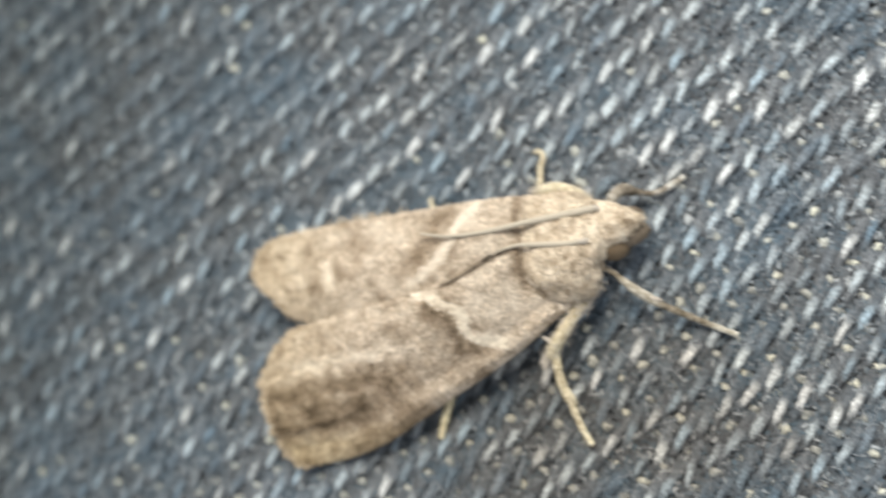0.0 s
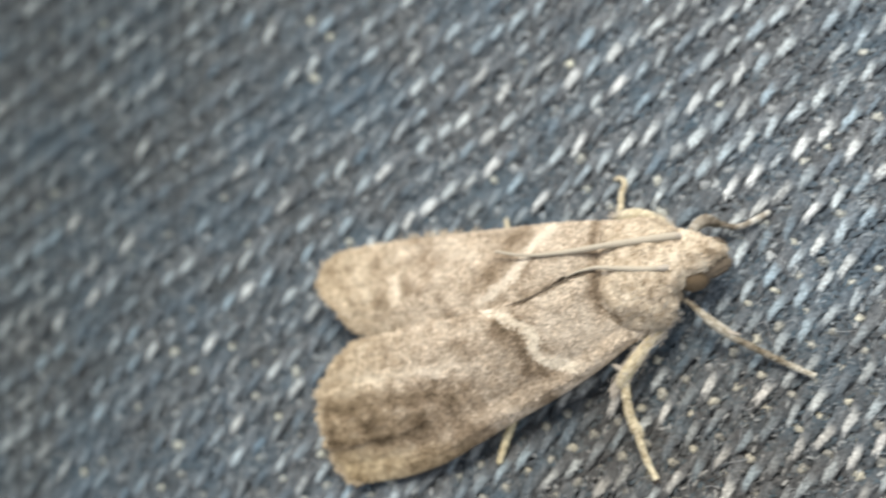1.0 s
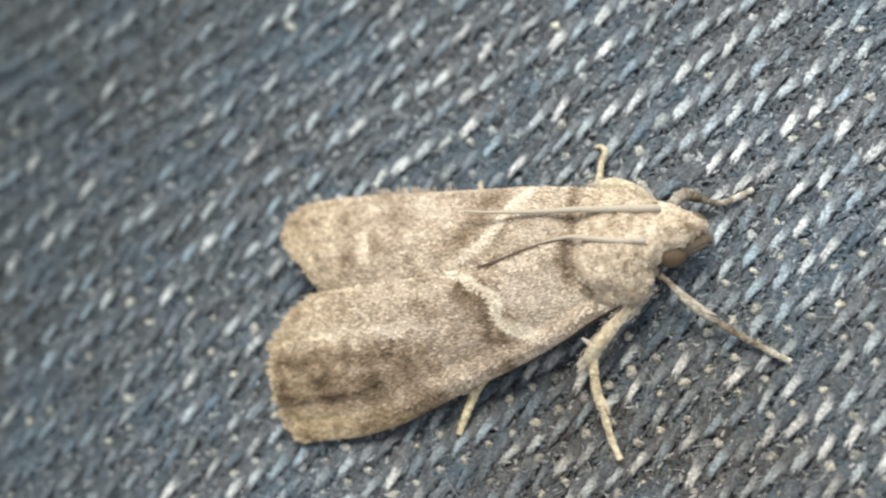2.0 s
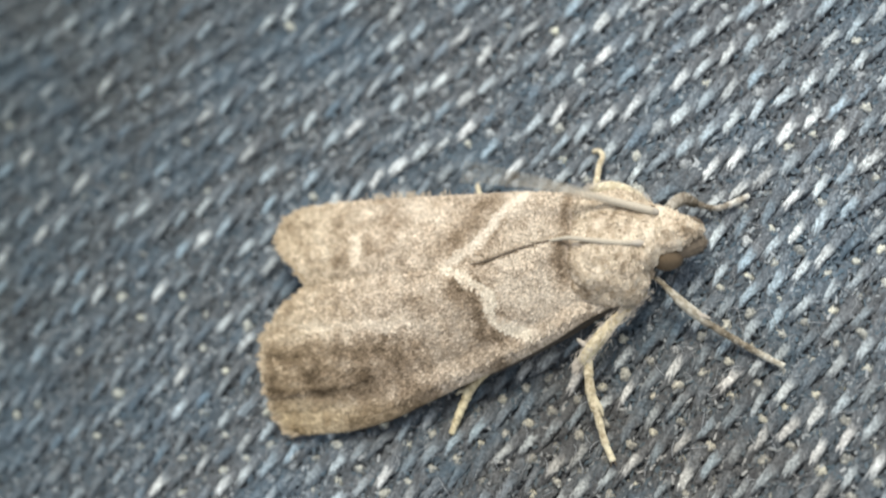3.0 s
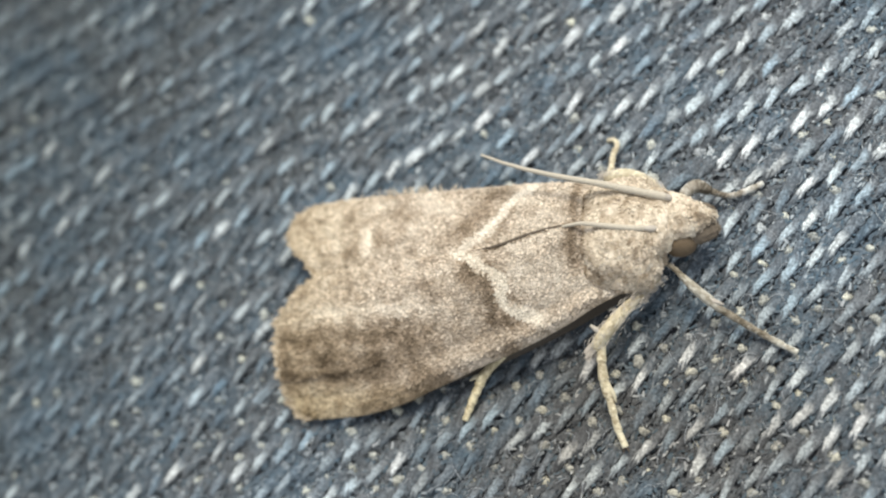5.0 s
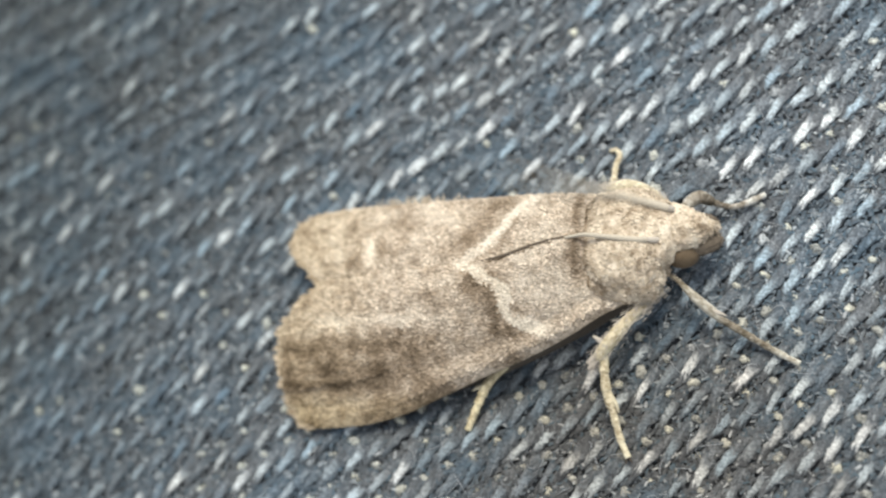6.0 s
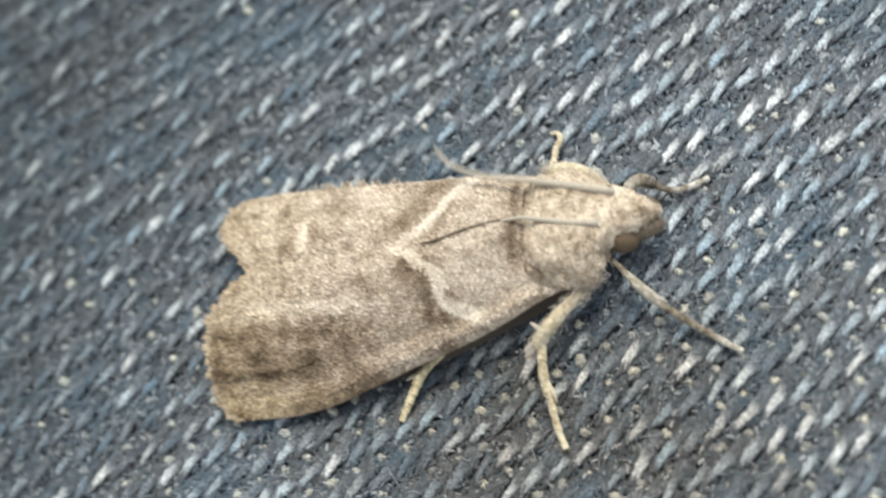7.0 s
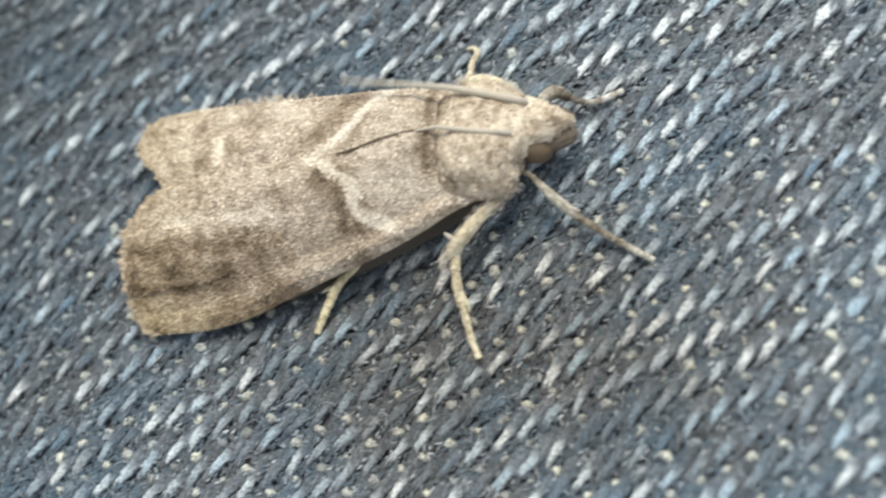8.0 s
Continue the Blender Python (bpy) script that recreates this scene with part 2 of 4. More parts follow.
def grid_faces(rows, cols, base=0, closed=False):
    r, c = np.meshgrid(np.arange(rows - 1), np.arange(cols if closed else cols - 1), indexing="ij")
    c2 = (c + 1) % cols
    return np.stack([base + r * cols + c, base + r * cols + c2, base + (r + 1) * cols + c2, base + (r + 1) * cols + c], -1).reshape(-1, 4)


def tube(points, radii, n=24, sides=10, rings=0, ring_depth=0.12, flat=1.0):
    """A tapered limb through points (mm); rings: joints that swell along it."""
    c = spline(points, n)
    r = np.interp(np.linspace(0, 1, n), np.linspace(0, 1, len(radii)), radii)
    if rings:
        step = np.linspace(0, 0.999, n) * rings % 1.0
        r = r * (1 - ring_depth + 2 * ring_depth * step)
    tan = np.gradient(c, axis=0)
    tan /= np.linalg.norm(tan, axis=1, keepdims=True)
    side = np.cross(tan, (0.02, 0.01, 1.0))
    side /= np.linalg.norm(side, axis=1, keepdims=True)
    up = np.cross(side, tan)
    a = np.linspace(0, 2 * np.pi, sides, endpoint=False)
    v = c[:, None] + r[:, None, None] * (np.cos(a)[None, :, None] * side[:, None] + flat * np.sin(a)[None, :, None] * up[:, None])
    v = v.reshape(-1, 3)
    f = [tuple(q) for q in grid_faces(n, sides, 0, True)]
    f.append(tuple(range(sides))[::-1])
    f.append(tuple(range((n - 1) * sides, n * sides)))
    return v, f


def blob(centre, size, rough=0.04, n=20, m=28, turn=0.0, seed=0.0, power=1.0):
    """A rounded body with an uneven surface."""
    th, ph = np.meshgrid(np.linspace(0.02, np.pi - 0.02, n), np.linspace(0, 2 * np.pi, m, endpoint=False), indexing="ij")
    d = np.stack([np.cos(th), np.sin(th) * np.cos(ph), np.sin(th) * np.sin(ph)], -1).reshape(-1, 3)
    d = np.sign(d) * np.abs(d) ** power
    k = np.array([1 + rough * noise.noise(Vector(p) * 3.1 + Vector((seed, seed, 0))) * 2 for p in d])
    v = d * k[:, None] * np.asarray(size)
    c, s = np.cos(radians(turn)), np.sin(radians(turn))
    v = np.stack([v[:, 0] * c - v[:, 1] * s, v[:, 0] * s + v[:, 1] * c, v[:, 2]], 1) + np.asarray(centre)
    f = [tuple(q) for q in grid_faces(n, m, 0, True)]
    f.append(tuple(range(m))[::-1])
    f.append(tuple(range((n - 1) * m, n * m)))
    return v, f


def join(*pieces):
    verts, faces, base = [], [], 0
    for v, f in pieces:
        verts.append(np.asarray(v))
        faces += [tuple(int(i) + base for i in q) for q in f]
        base += len(v)
    return np.vstack(verts), faces


def leaves(at, ahead, normal, length, width, lift, rng):
    """Small pointed blades at places on a surface: scales and hairs."""
    n = len(at)
    side = np.cross(normal, ahead)
    side /= np.linalg.norm(side, axis=1, keepdims=True) + 1e-9
    length, width, lift = (np.asarray(x)[:, None] * np.ones((n, 1)) for x in (length, width, lift))
    a = at - side * width / 2
    b = at + side * width / 2
    c = at + ahead * length * 0.7 + side * width * 0.42 + normal * lift * 0.7
    d = at + ahead * length * 0.7 - side * width * 0.42 + normal * lift * 0.7
    e = at + ahead * length + normal * lift
    v = np.stack([a, b, c, d, e], 1).reshape(-1, 3)
    k = np.arange(n)[:, None] * 5
    quads = [tuple(q) for q in (k + np.array([0, 1, 2, 3]))]
    tris = [tuple(q) for q in (k + np.array([3, 2, 4]))]
    return v, quads + tris


# ---- the cloth ----
# the weave's lattice: from one warp yarn to the next, and along a yarn to its next float
NEXT_END = np.array([0.6804, 0.329])
REPEAT = np.array([1.2899, 1.6389])
WARP = REPEAT / np.linalg.norm(REPEAT)
ACROSS = np.array([WARP[1], -WARP[0]])
PICK = 0.695
KNOT = np.array([5.819, -6.244])


def wave(x, y):
    """The slight unevenness of the lying cloth."""
    return 0.05 * np.sin(0.31 * x + 0.2 * y) + 0.04 * np.sin(0.23 * y - 0.4 * x + 1.0)


def strands(rng, count, half, width, dive, rings=6):
    """A bundle of twisted strands, arched so that its ends dive: verts, UVs and faces."""
    verts, uvs, faces = [], [], []
    half = half * rng.uniform(0.85, 1.12)
    s = np.linspace(-1, 1, rings)
    for n in range(count):
        place = (n - (count - 1) / 2) / max(count - 1, 1) * 2
        w = width / count * rng.uniform(0.95, 1.6)
        reach = half * rng.uniform(0.78, 1.08)
        drift = rng.normal(0, 0.05) * half
        line = place * width * 0.62 * (1 - 0.6 * s ** 2) + 0.09 * s * width / 0.15 + rng.normal(0, 0.010, rings)
        high = -dive * np.abs(s) ** 2.6 - 0.085 * place ** 2 + rng.normal(0, 0.012) + rng.normal(0, 0.010, rings)
        thin = (1 - 0.6 * np.abs(s) ** 3)
        for side, drop in ((-1, 0.075), (0, 0.0), (1, 0.075)):
            verts.append(np.stack([s * reach + drift, line + side * w * thin, high - drop], 1))
            uvs.append(np.stack([s * 0.5 + 0.5, np.full(rings, n * 0.37 + side * 0.16)], 1))
        a = np.arange(rings - 1)
        for side in (0, 1):
            b = (n * 3 + side) * rings
            faces.append(np.stack([b + a, b + a + 1, b + rings + a + 1, b + rings + a], 1))
    return np.vstack(verts), np.vstack(uvs), np.vstack(faces)


# a warp float from the pick that it leaves to the pick under which it dives: share of its length, height, half width, fullness
FLOAT_RISE = ((0.0, -0.24, 0.11, 0.7), (0.07, -0.18, 0.125, 0.7), (0.16, -0.115, 0.135, 0.7), (0.27, -0.04, 0.14, 0.75), (0.40, 0.0, 0.145, 0.75), (0.54, -0.015, 0.17, 0.55), (0.68, -0.055, 0.205, 0.35), (0.86, -0.07, 0.215, 0.3), (0.94, -0.09, 0.20, 0.35), (1.0, -0.17, 0.14, 0.4))
PICK_RISE = ((0.0, -0.16, 0.07, 0.8), (0.2, -0.05, 0.13, 0.7), (0.5, 0.0, 0.155, 0.7), (0.8, -0.05, 0.13, 0.7), (1.0, -0.16, 0.07, 0.8))


def yarn(rng, reach, profile, rings, around, plies=3, twist=2.6):
    """A twisted yarn with grooves between its plies, its fibres uneven: verts, UVs and faces."""
    s = np.linspace(0, 1, rings)
    table = np.array(profile)
    squeeze = s ** rng.uniform(0.85, 1.18)
    high, half, full = (np.interp(squeeze, table[:, 0], table[:, k]) for k in (1, 2, 3))
    half = half * rng.uniform(0.85, 1.08) * (1 + rng.normal(0, 0.06, rings))
    line = rng.normal(0, 0.014) + 0.03 * np.sin(s * rng.uniform(3, 6) + rng.uniform(0, 6))
    a = np.linspace(-0.25, np.pi + 0.25, around)
    turn = plies * (a[None] / np.pi) * np.pi + twist * np.pi * s[:, None] + rng.uniform(0, 6)
    groove = 1 - 0.22 * (1 - np.abs(np.sin(turn))) ** 1.6 + rng.normal(0, 0.13, (rings, around))
    low, top = reach
    x = np.repeat((low + (top - low) * s)[:, None], around, 1) + rng.normal(0, 0.012, (rings, around))
    y = line[:, None] + np.cos(a)[None] * half[:, None] * groove
    z = high[:, None] + (half * full)[:, None] * (np.sin(a)[None] * groove - 1) + rng.normal(0, 0.012, (rings, around))
    verts = np.stack([x, y, z], -1).reshape(-1, 3)
    uvs = np.stack(np.broadcast_arrays(s[:, None], np.linspace(0, 1, around)[None]), -1).reshape(-1, 2)
    return verts, uvs, grid_faces(rings, around)[:, ::-1]


def cloth():
    rng = np.random.default_rng(5)
    n = 61
    gx, gy = np.meshgrid(np.linspace(-150, 150, n), np.linspace(-150, 150, n), indexing="ij")
    fine_x, fine_y = 45 * np.sign(gx) * (np.abs(gx) / 150) ** 2 * 3.33, 45 * np.sign(gy) * (np.abs(gy) / 150) ** 2 * 3.33
    top = np.stack([fine_x, fine_y, wave(fine_x, fine_y) - 0.30], -1).reshape(-1, 3)
    v = np.vstack([top, top - (0, 0, 0.5)])
    f = np.vstack([grid_faces(n, n), grid_faces(n, n, n * n)[:, ::-1]])
    base = tagged(new("denim_cloth", mesh_of("denim_cloth", v, f, [BACKING])), "dark blue and grey twill denim cloth lying flat", "cloth", kind="structure")

    # places that show worn white threads
    white = np.array([(-1.18, 4.06), (-0.02, 3.71), (0.74, 4.27), (-4.05, 3.39), (-6.05, 2.95), (-6.81, 2.25), (-2.56, 2.26), (5.62, -5.06), (6.43, -5.47), (7.84, -5.78), (7.22, -6.06),
                      (5.78, -5.93), (5.2, 3.14), (3.04, 1.82), (3.72, 2.18), (5.4, 1.17), (5.78, 3.25), (6.6, 2.94), (-6.25, -6.55), (9.15, 2.97), (1.93, -3.8), (0.8, -5.71), (0.63, -4.56),
                      (-0.78, -4.32), (3.29, -4.05), (-1.31, 5.52), (-0.06, 5.5), (-7.48, 3.73), (-12.14, 1.09), (-13.6, -0.77), (2.62, -0.2), (1.99, 4.9), (-16.08, -0.64), (-19.05, 0.14), (-11.39, -6.54)])
    floats = [yarn(np.random.default_rng(100 + k), (-0.80, 1.06), FLOAT_RISE, 20, 11) for k in range(24)]
    plain = [yarn(np.random.default_rng(140 + k), (-0.80, 1.06), FLOAT_RISE, 9, 5) for k in range(10)]
    tails = [strands(np.random.default_rng(200 + k), 2, 0.58, 0.125, 0.13) for k in range(10)]
    dots = [yarn(np.random.default_rng(300 + k), (-0.19, 0.19), PICK_RISE, 8, 8, 3, 0.5) for k in range(12)]
    cells = []
    for i in range(-150, 151):
        for j in range(-95, 96):
            at = KNOT + NEXT_END * i + REPEAT * j
            if -40 < at[0] < 28 and -27 < at[1] < 31:
                cells.append(at)
    cells = np.array(cells)
    mid = cells + REPEAT * 0.476
    fade = np.clip((cells[:, 0] + 19.0) / 20.0, 0, 1) * np.clip((16.0 - cells[:, 1]) / 12.0, 0.25, 1)
    pale = rng.random(len(cells)) < 0.34 + 0.44 * np.clip((cells[:, 0] + 14.0) / 18.0, 0, 1) * np.clip((cells[:, 1] + 18.0) / 14.0, 0.5, 1)
    cream = rng.random(len(cells)) < 0.06 + 0.85 * np.clip(fade * (4.5 - cells[:, 1]) / 7.0, 0, 1)
    bare = {int(np.argmin(np.linalg.norm(mid - w, axis=1))) for w in white}
    order = np.argsort(np.hypot((mid[:, 0] - 1.0) / 1.25, mid[:, 1] + 2.0))
    near = set(order[:300].tolist())
    meshes, heap = {}, {"float": [], "dot": []}

    def lay(kind, shape, spot, turn, lift, wide, index, long=1.0):
        v, u, f = shape
        c, s = math.cos(turn), math.sin(turn)
        x, y = v[:, 0] * long, v[:, 1] * wide
        heap[kind].append((np.stack([x * c - y * s + spot[0], x * s + y * c + spot[1], v[:, 2] + lift], 1), u, f, np.full(len(f), index)))

    def heaped(kind):
        base_at = np.cumsum([0] + [len(h[0]) for h in heap[kind]])
        return (np.vstack([h[0] for h in heap[kind]]), np.vstack([h[1] for h in heap[kind]]),
                np.vstack([h[2] + b for h, b in zip(heap[kind], base_at)]), np.concatenate([h[3] for h in heap[kind]]))

    lie = math.atan2(WARP[1], WARP[0])
    for k in range(len(cells)):
        spot = mid[k] + rng.normal(0, 0.020, 2)
        turn = lie + radians(rng.normal(-1 - 6 * min(max((spot[1] + 2) / 6, 0), 1), 4))
        lift = wave(*spot) + rng.normal(0, 0.028) + (0.045 if k in bare else 0.025 if pale[k] else 0.0)
        wide = rng.uniform(0.88, 1.10) + (0.05 if k in bare else 0.0)
        dye = 2 if k in bare else int(pale[k])
        seen = -27 < spot[0] < 15 and -15 < spot[1] < 17
        if k in near:
            key = (int(rng.integers(24)), dye)
            if key not in meshes:
                v, u, f = floats[key[0]]
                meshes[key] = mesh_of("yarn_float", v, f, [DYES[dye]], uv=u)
            ob = part("yarn_float", meshes[key], base)
            ob.matrix_local = Matrix.LocRotScale((spot[0] * MM, spot[1] * MM, lift * MM), Euler((0, 0, turn)), (1.0, wide, 1))
        else:
            lay("float", floats[int(rng.integers(24))] if seen else plain[int(rng.integers(10))], spot, turn, lift, wide, dye)
        spot = cells[k] + rng.normal(0, 0.025, 2)
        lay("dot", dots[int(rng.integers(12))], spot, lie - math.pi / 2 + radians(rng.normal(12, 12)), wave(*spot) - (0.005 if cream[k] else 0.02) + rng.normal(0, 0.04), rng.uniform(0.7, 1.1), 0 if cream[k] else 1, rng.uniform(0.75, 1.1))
    # the weft lying in the depth of the cloth
    for p in range(-75, 76):
        spots = KNOT + WARP * PICK * p
        for q in range(-60, 61):
            at = spots + ACROSS * q * 0.8 + rng.normal(0, 0.02, 2)
            if -40 < at[0] < 28 and -27 < at[1] < 31:
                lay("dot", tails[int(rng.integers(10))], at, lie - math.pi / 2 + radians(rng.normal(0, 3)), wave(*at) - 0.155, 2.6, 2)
    fv, fu, fq, fi = heaped("float")
    dv, du, dq, di = heaped("dot")
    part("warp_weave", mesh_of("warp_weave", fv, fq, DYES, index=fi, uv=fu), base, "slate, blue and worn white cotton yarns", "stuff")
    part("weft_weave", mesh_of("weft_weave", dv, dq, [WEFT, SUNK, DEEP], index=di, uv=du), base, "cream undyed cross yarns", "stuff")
    # short cotton ends that roughen the floats
    seen = np.flatnonzero((mid[:, 0] > -25) & (mid[:, 0] < 14) & (mid[:, 1] > -13) & (mid[:, 1] < 15))
    k = np.repeat(seen, 88)
    n = len(k)
    along, off = rng.uniform(-0.55, 1.5, n), rng.uniform(-0.17, 0.17, n)
    # the crests stay bare
    along = np.where((np.abs(along) < 0.36) & (np.abs(off) < 0.11), along + 0.75, along)
    at = np.c_[mid[k] + WARP * along[:, None] + ACROSS * off[:, None], np.zeros(n)]
    at[:, 2] = wave(at[:, 0], at[:, 1]) - 0.062 - 0.05 * (along < -0.3) - 0.03 * (along > 1.1) + rng.uniform(-0.035, 0.03, n)
    ahead = np.tile((*WARP, 0.0), (n, 1)) * rng.choice((-1, 1), (n, 1)) + rng.normal(0, 0.6, (n, 3)) * (1, 1, 0.3)
    ahead /= np.linalg.norm(ahead, axis=1, keepdims=True)
    v, q = leaves(at, ahead, np.tile((0, 0, 1.0), (n, 1)), rng.uniform(0.09, 0.24, n), rng.uniform(0.03, 0.085, n), rng.uniform(-0.03, 0.03, n), rng)
    part("cotton_fray", mesh_of("cotton_fray", v, q, [ENDS], smooth=False), base, "short frayed cotton ends on the floats", "stuff")

    # loose fibres that stand off the yarns
    hv, hf, b = [], [], 0
    for k in range(1600):
        p = np.array([rng.uniform(-24, 13), rng.uniform(-12, 14)])
        a, bend = rng.uniform(0, 2 * np.pi), rng.normal(0, 1.6)
        length, rise = rng.uniform(0.25, 0.9), rng.uniform(0.0, 0.16)
        s = np.linspace(0, 1, 6)
        ang = a + bend * s
        x = p[0] + np.cumsum(np.cos(ang)) * length / 6
        y = p[1] + np.cumsum(np.sin(ang)) * length / 6
        z = wave(p[0], p[1]) - 0.03 + rise * np.sin(s * np.pi * rng.uniform(0.5, 1.1))
        c = np.stack([x, y, z], 1)
        o = np.stack([-np.sin(ang), np.cos(ang), 0 * ang], 1) * 0.0065
        up = np.array([0, 0, 0.009])
        hv.append(np.stack([c - o, c + o, c + up], 1).reshape(-1, 3))
        hf.append(grid_faces(6, 3, b, True))
        b += 18
    part("lint", mesh_of("lint", np.vstack(hv), np.vstack(hf), [LINT]), base, "fine loose cotton fibres", "stuff")
    return base


# ---- the moth ----
def near_line(x, y, line, width, sharp=1.0):
    """How close places lie to a drawn line, 1 on it."""
    best = np.full(np.shape(x), 9e9)
    for (x0, y0), (x1, y1) in zip(line, line[1:]):
        dx, dy = x1 - x0, y1 - y0
        u = np.clip(((x - x0) * dx + (y - y0) * dy) / (dx * dx + dy * dy), 0, 1)
        best = np.minimum(best, (x - x0 - u * dx) ** 2 + (y - y0 - u * dy) ** 2)
    return np.exp(-(best / width ** 2) ** sharp)


def spot_at(x, y, cx, cy, rx, ry):
    return np.exp(-((x - cx) / rx) ** 2 - ((y - cy) / ry) ** 2)


def mottle(x, y, scale, seed):
    return np.array([noise.fractal(Vector((a * scale, b * scale, seed)), 0.7, 2.0, 4) for a, b in zip(x, y)])


def tint(tone, warm):
    """Colour of the scales from dark brown to cream; warm leans to yellow."""
    stops = np.array([0.0, 0.3, 0.55, 0.8, 1.0])
    table = np.array([(0.12, 0.090, 0.062), (0.30, 0.236, 0.175), (0.52, 0.44, 0.358), (0.71, 0.63, 0.535), (0.81, 0.74, 0.645)])
    t = np.clip(tone, 0, 1)
    c = np.stack([np.interp(t, stops, table[:, k]) for k in range(3)], 1)
    c = c * (0.995, 1.0, 1.005)
    c[:, 2] *= 1 - 0.28 * np.clip(warm, 0, 1)
    c[:, 1] *= 1 - 0.04 * np.clip(warm, 0, 1)
    return c


def held(c, most=0.80):
    """Keeps a colour's hue where it would grow too light."""
    return c * np.minimum(1.0, most / np.maximum(c.max(axis=1, keepdims=True), 1e-6))


def wing_pigment(x, y, right):
    wander = 0.10 * mottle(x, y, 2.6, 31.0 + right)
    tone = 0.55 + 0.17 * mottle(x, y, 0.9, 2.0 + right) + 0.18 * mottle(x, y, 3.0, 7.0 + right)
    warm = 0.15 + 0.3 * np.clip((-x - 6.0) / 3.0, 0, 1)
    tone -= 0.36 * np.exp(-((x + 0.70) / 0.14) ** 2) * np.clip((y + 1.75) * 3, 0, 1)
    x, y = x + wander, y + 0.8 * wander
    if right:
        cream_line = [(-3.95, -0.98), (-3.72, -1.08), (-3.18, -1.35), (-2.80, -1.6), (-2.60, -1.88), (-2.66, -2.2), (-2.48, -2.44), (-2.12, -2.60), (-1.70, -2.74)]
        band = near_line(x, y, cream_line, 0.155, 3.5)
        tone += 0.13 * np.clip((x + 2.65) / 0.3, 0, 1)
        warm += 0.1 * band
        # the dark fields outside the line, and its thin inner edge
        outer = [(-3.55, -1.45), (-3.25, -1.72), (-3.0, -1.95), (-2.95, -2.2)]
        tone -= 0.33 * near_line(x, y, outer, 0.36, 1.6) * (1 - band)
        tone -= 0.30 * near_line(x, y, [(-2.85, -2.62), (-2.5, -2.80), (-1.89, -2.98)], 0.21, 1.6) * (1 - band)
        tone -= 0.27 * near_line(x, y, [(-3.0, -1.22), (-2.55, -1.55), (-2.34, -1.85), (-2.36, -2.1), (-2.2, -2.3)], 0.07)
        tone += 0.42 * band
        # the seam between the wings, its shade put into the pigment
        tone -= 0.5 * near_line(x, y, [(-0.8, -0.2), (-1.29, -0.40), (-1.76, -0.55), (-2.23, -0.73), (-3.0, -0.92)], 0.05)
        # brown outer field with a pale streak above it
        field = np.clip((-y - 2.62) * 3, 0, 1) * np.clip((-x - 4.2) / 0.8, 0, 1) * np.clip((y + 4.45) * 4, 0, 1)
        tone -= 0.17 * field
        tone += 0.20 * near_line(x, y, [(-8.3, -2.3), (-7.32, -2.36), (-6.25, -2.36), (-4.9, -2.40)], 0.17)
        for cx, cy, rx, ry, k in ((-5.75, -2.72, 0.42, 0.13, 0.28), (-7.17, -3.08, 0.26, 0.16, 0.20), (-5.29, -3.27, 0.20, 0.22, 0.26), (-5.95, -3.05, 0.24, 0.14, 0.18), (-6.45, -3.69, 0.32, 0.24, 0.36),
                                  (-6.61, -4.10, 0.55, 0.15, 0.28), (-7.66, -4.18, 0.42, 0.12, 0.22), (-8.79, -3.31, 0.30, 0.14, 0.16), (-8.41, -2.85, 0.28, 0.13, 0.16), (-8.08, -3.64, 0.45, 0.13, 0.18)):
            tone -= 1.0 * k * spot_at(x, y, cx, cy, rx, ry)
        tone += 0.14 * spot_at(x, y, -6.05, -3.4, 0.2, 0.2) + 0.12 * spot_at(x, y, -7.2, -3.4, 0.3, 0.12)
        # the fold's crease, with its shade put into the pigment
        tone -= 0.27 * near_line(x, y, [(-9.55, -4.06), (-8.14, -4.10), (-7.09, -4.03), (-6.4, -3.86)], 0.055)
        tone -= 0.10 * np.clip(np.sin(y * 9.5 + 0.9 * np.sin(x * 2.3)), 0, 1) * np.clip((-x - 6.9) / 1.0, 0, 1) * np.clip((y + 4.3) * 2, 0, 1)
        tone -= 0.14 * spot_at(x, y, -0.96, -0.96, 0.35, 0.3) + 0.12 * spot_at(x, y, -1.0, -2.2, 0.6, 0.22)
        tone -= 0.10 * np.clip((-y - 4.2) * 3, 0, 1)
        tone -= 0.07 * np.clip((-y - 2.5) * 2, 0, 1) * np.clip((-x - 1.6) * 1.2, 0, 1)
        tone -= 0.16 * near_line(x, y, [(0.7, -1.88), (-0.9, -2.76), (-2.46, -3.53), (-4.1, -4.18), (-5.7, -4.84), (-7.2, -5.19)], 0.24)
        warm += 0.35 * np.clip((-y - 4.2) * 2.0, 0, 1)
        for off, k in ((0.16, 0.13), (0.34, 0.12)):
            tone -= k * near_line(x, y, [(-8.9 + off, -1.8), (-9.42 + off, -2.6), (-9.52 + off, -3.4), (-9.46 + off, -4.05), (-9.3 + off, -4.6)], 0.05)
    else:
        cream_line = [(-4.1, -0.95), (-3.42, -0.57), (-3.02, -0.27), (-2.77, 0.05), (-2.62, 0.33), (-2.29, 0.7), (-1.93, 0.98)]
        band = near_line(x, y, cream_line, 0.145, 3.5)
        tone += 0.08 * np.clip((x + 2.75) / 0.3, 0, 1)
        tone -= 0.22 * near_line(x, y, [(-3.7, -0.2), (-3.3, 0.1), (-3.1, 0.5), (-2.8, 0.95)], 0.36, 1.6) * (1 - band)
        tone -= 0.24 * near_line(x, y, [(-3.1, -0.58), (-2.7, -0.28), (-2.45, 0.05), (-2.3, 0.32)], 0.06)
        tone += 0.40 * band
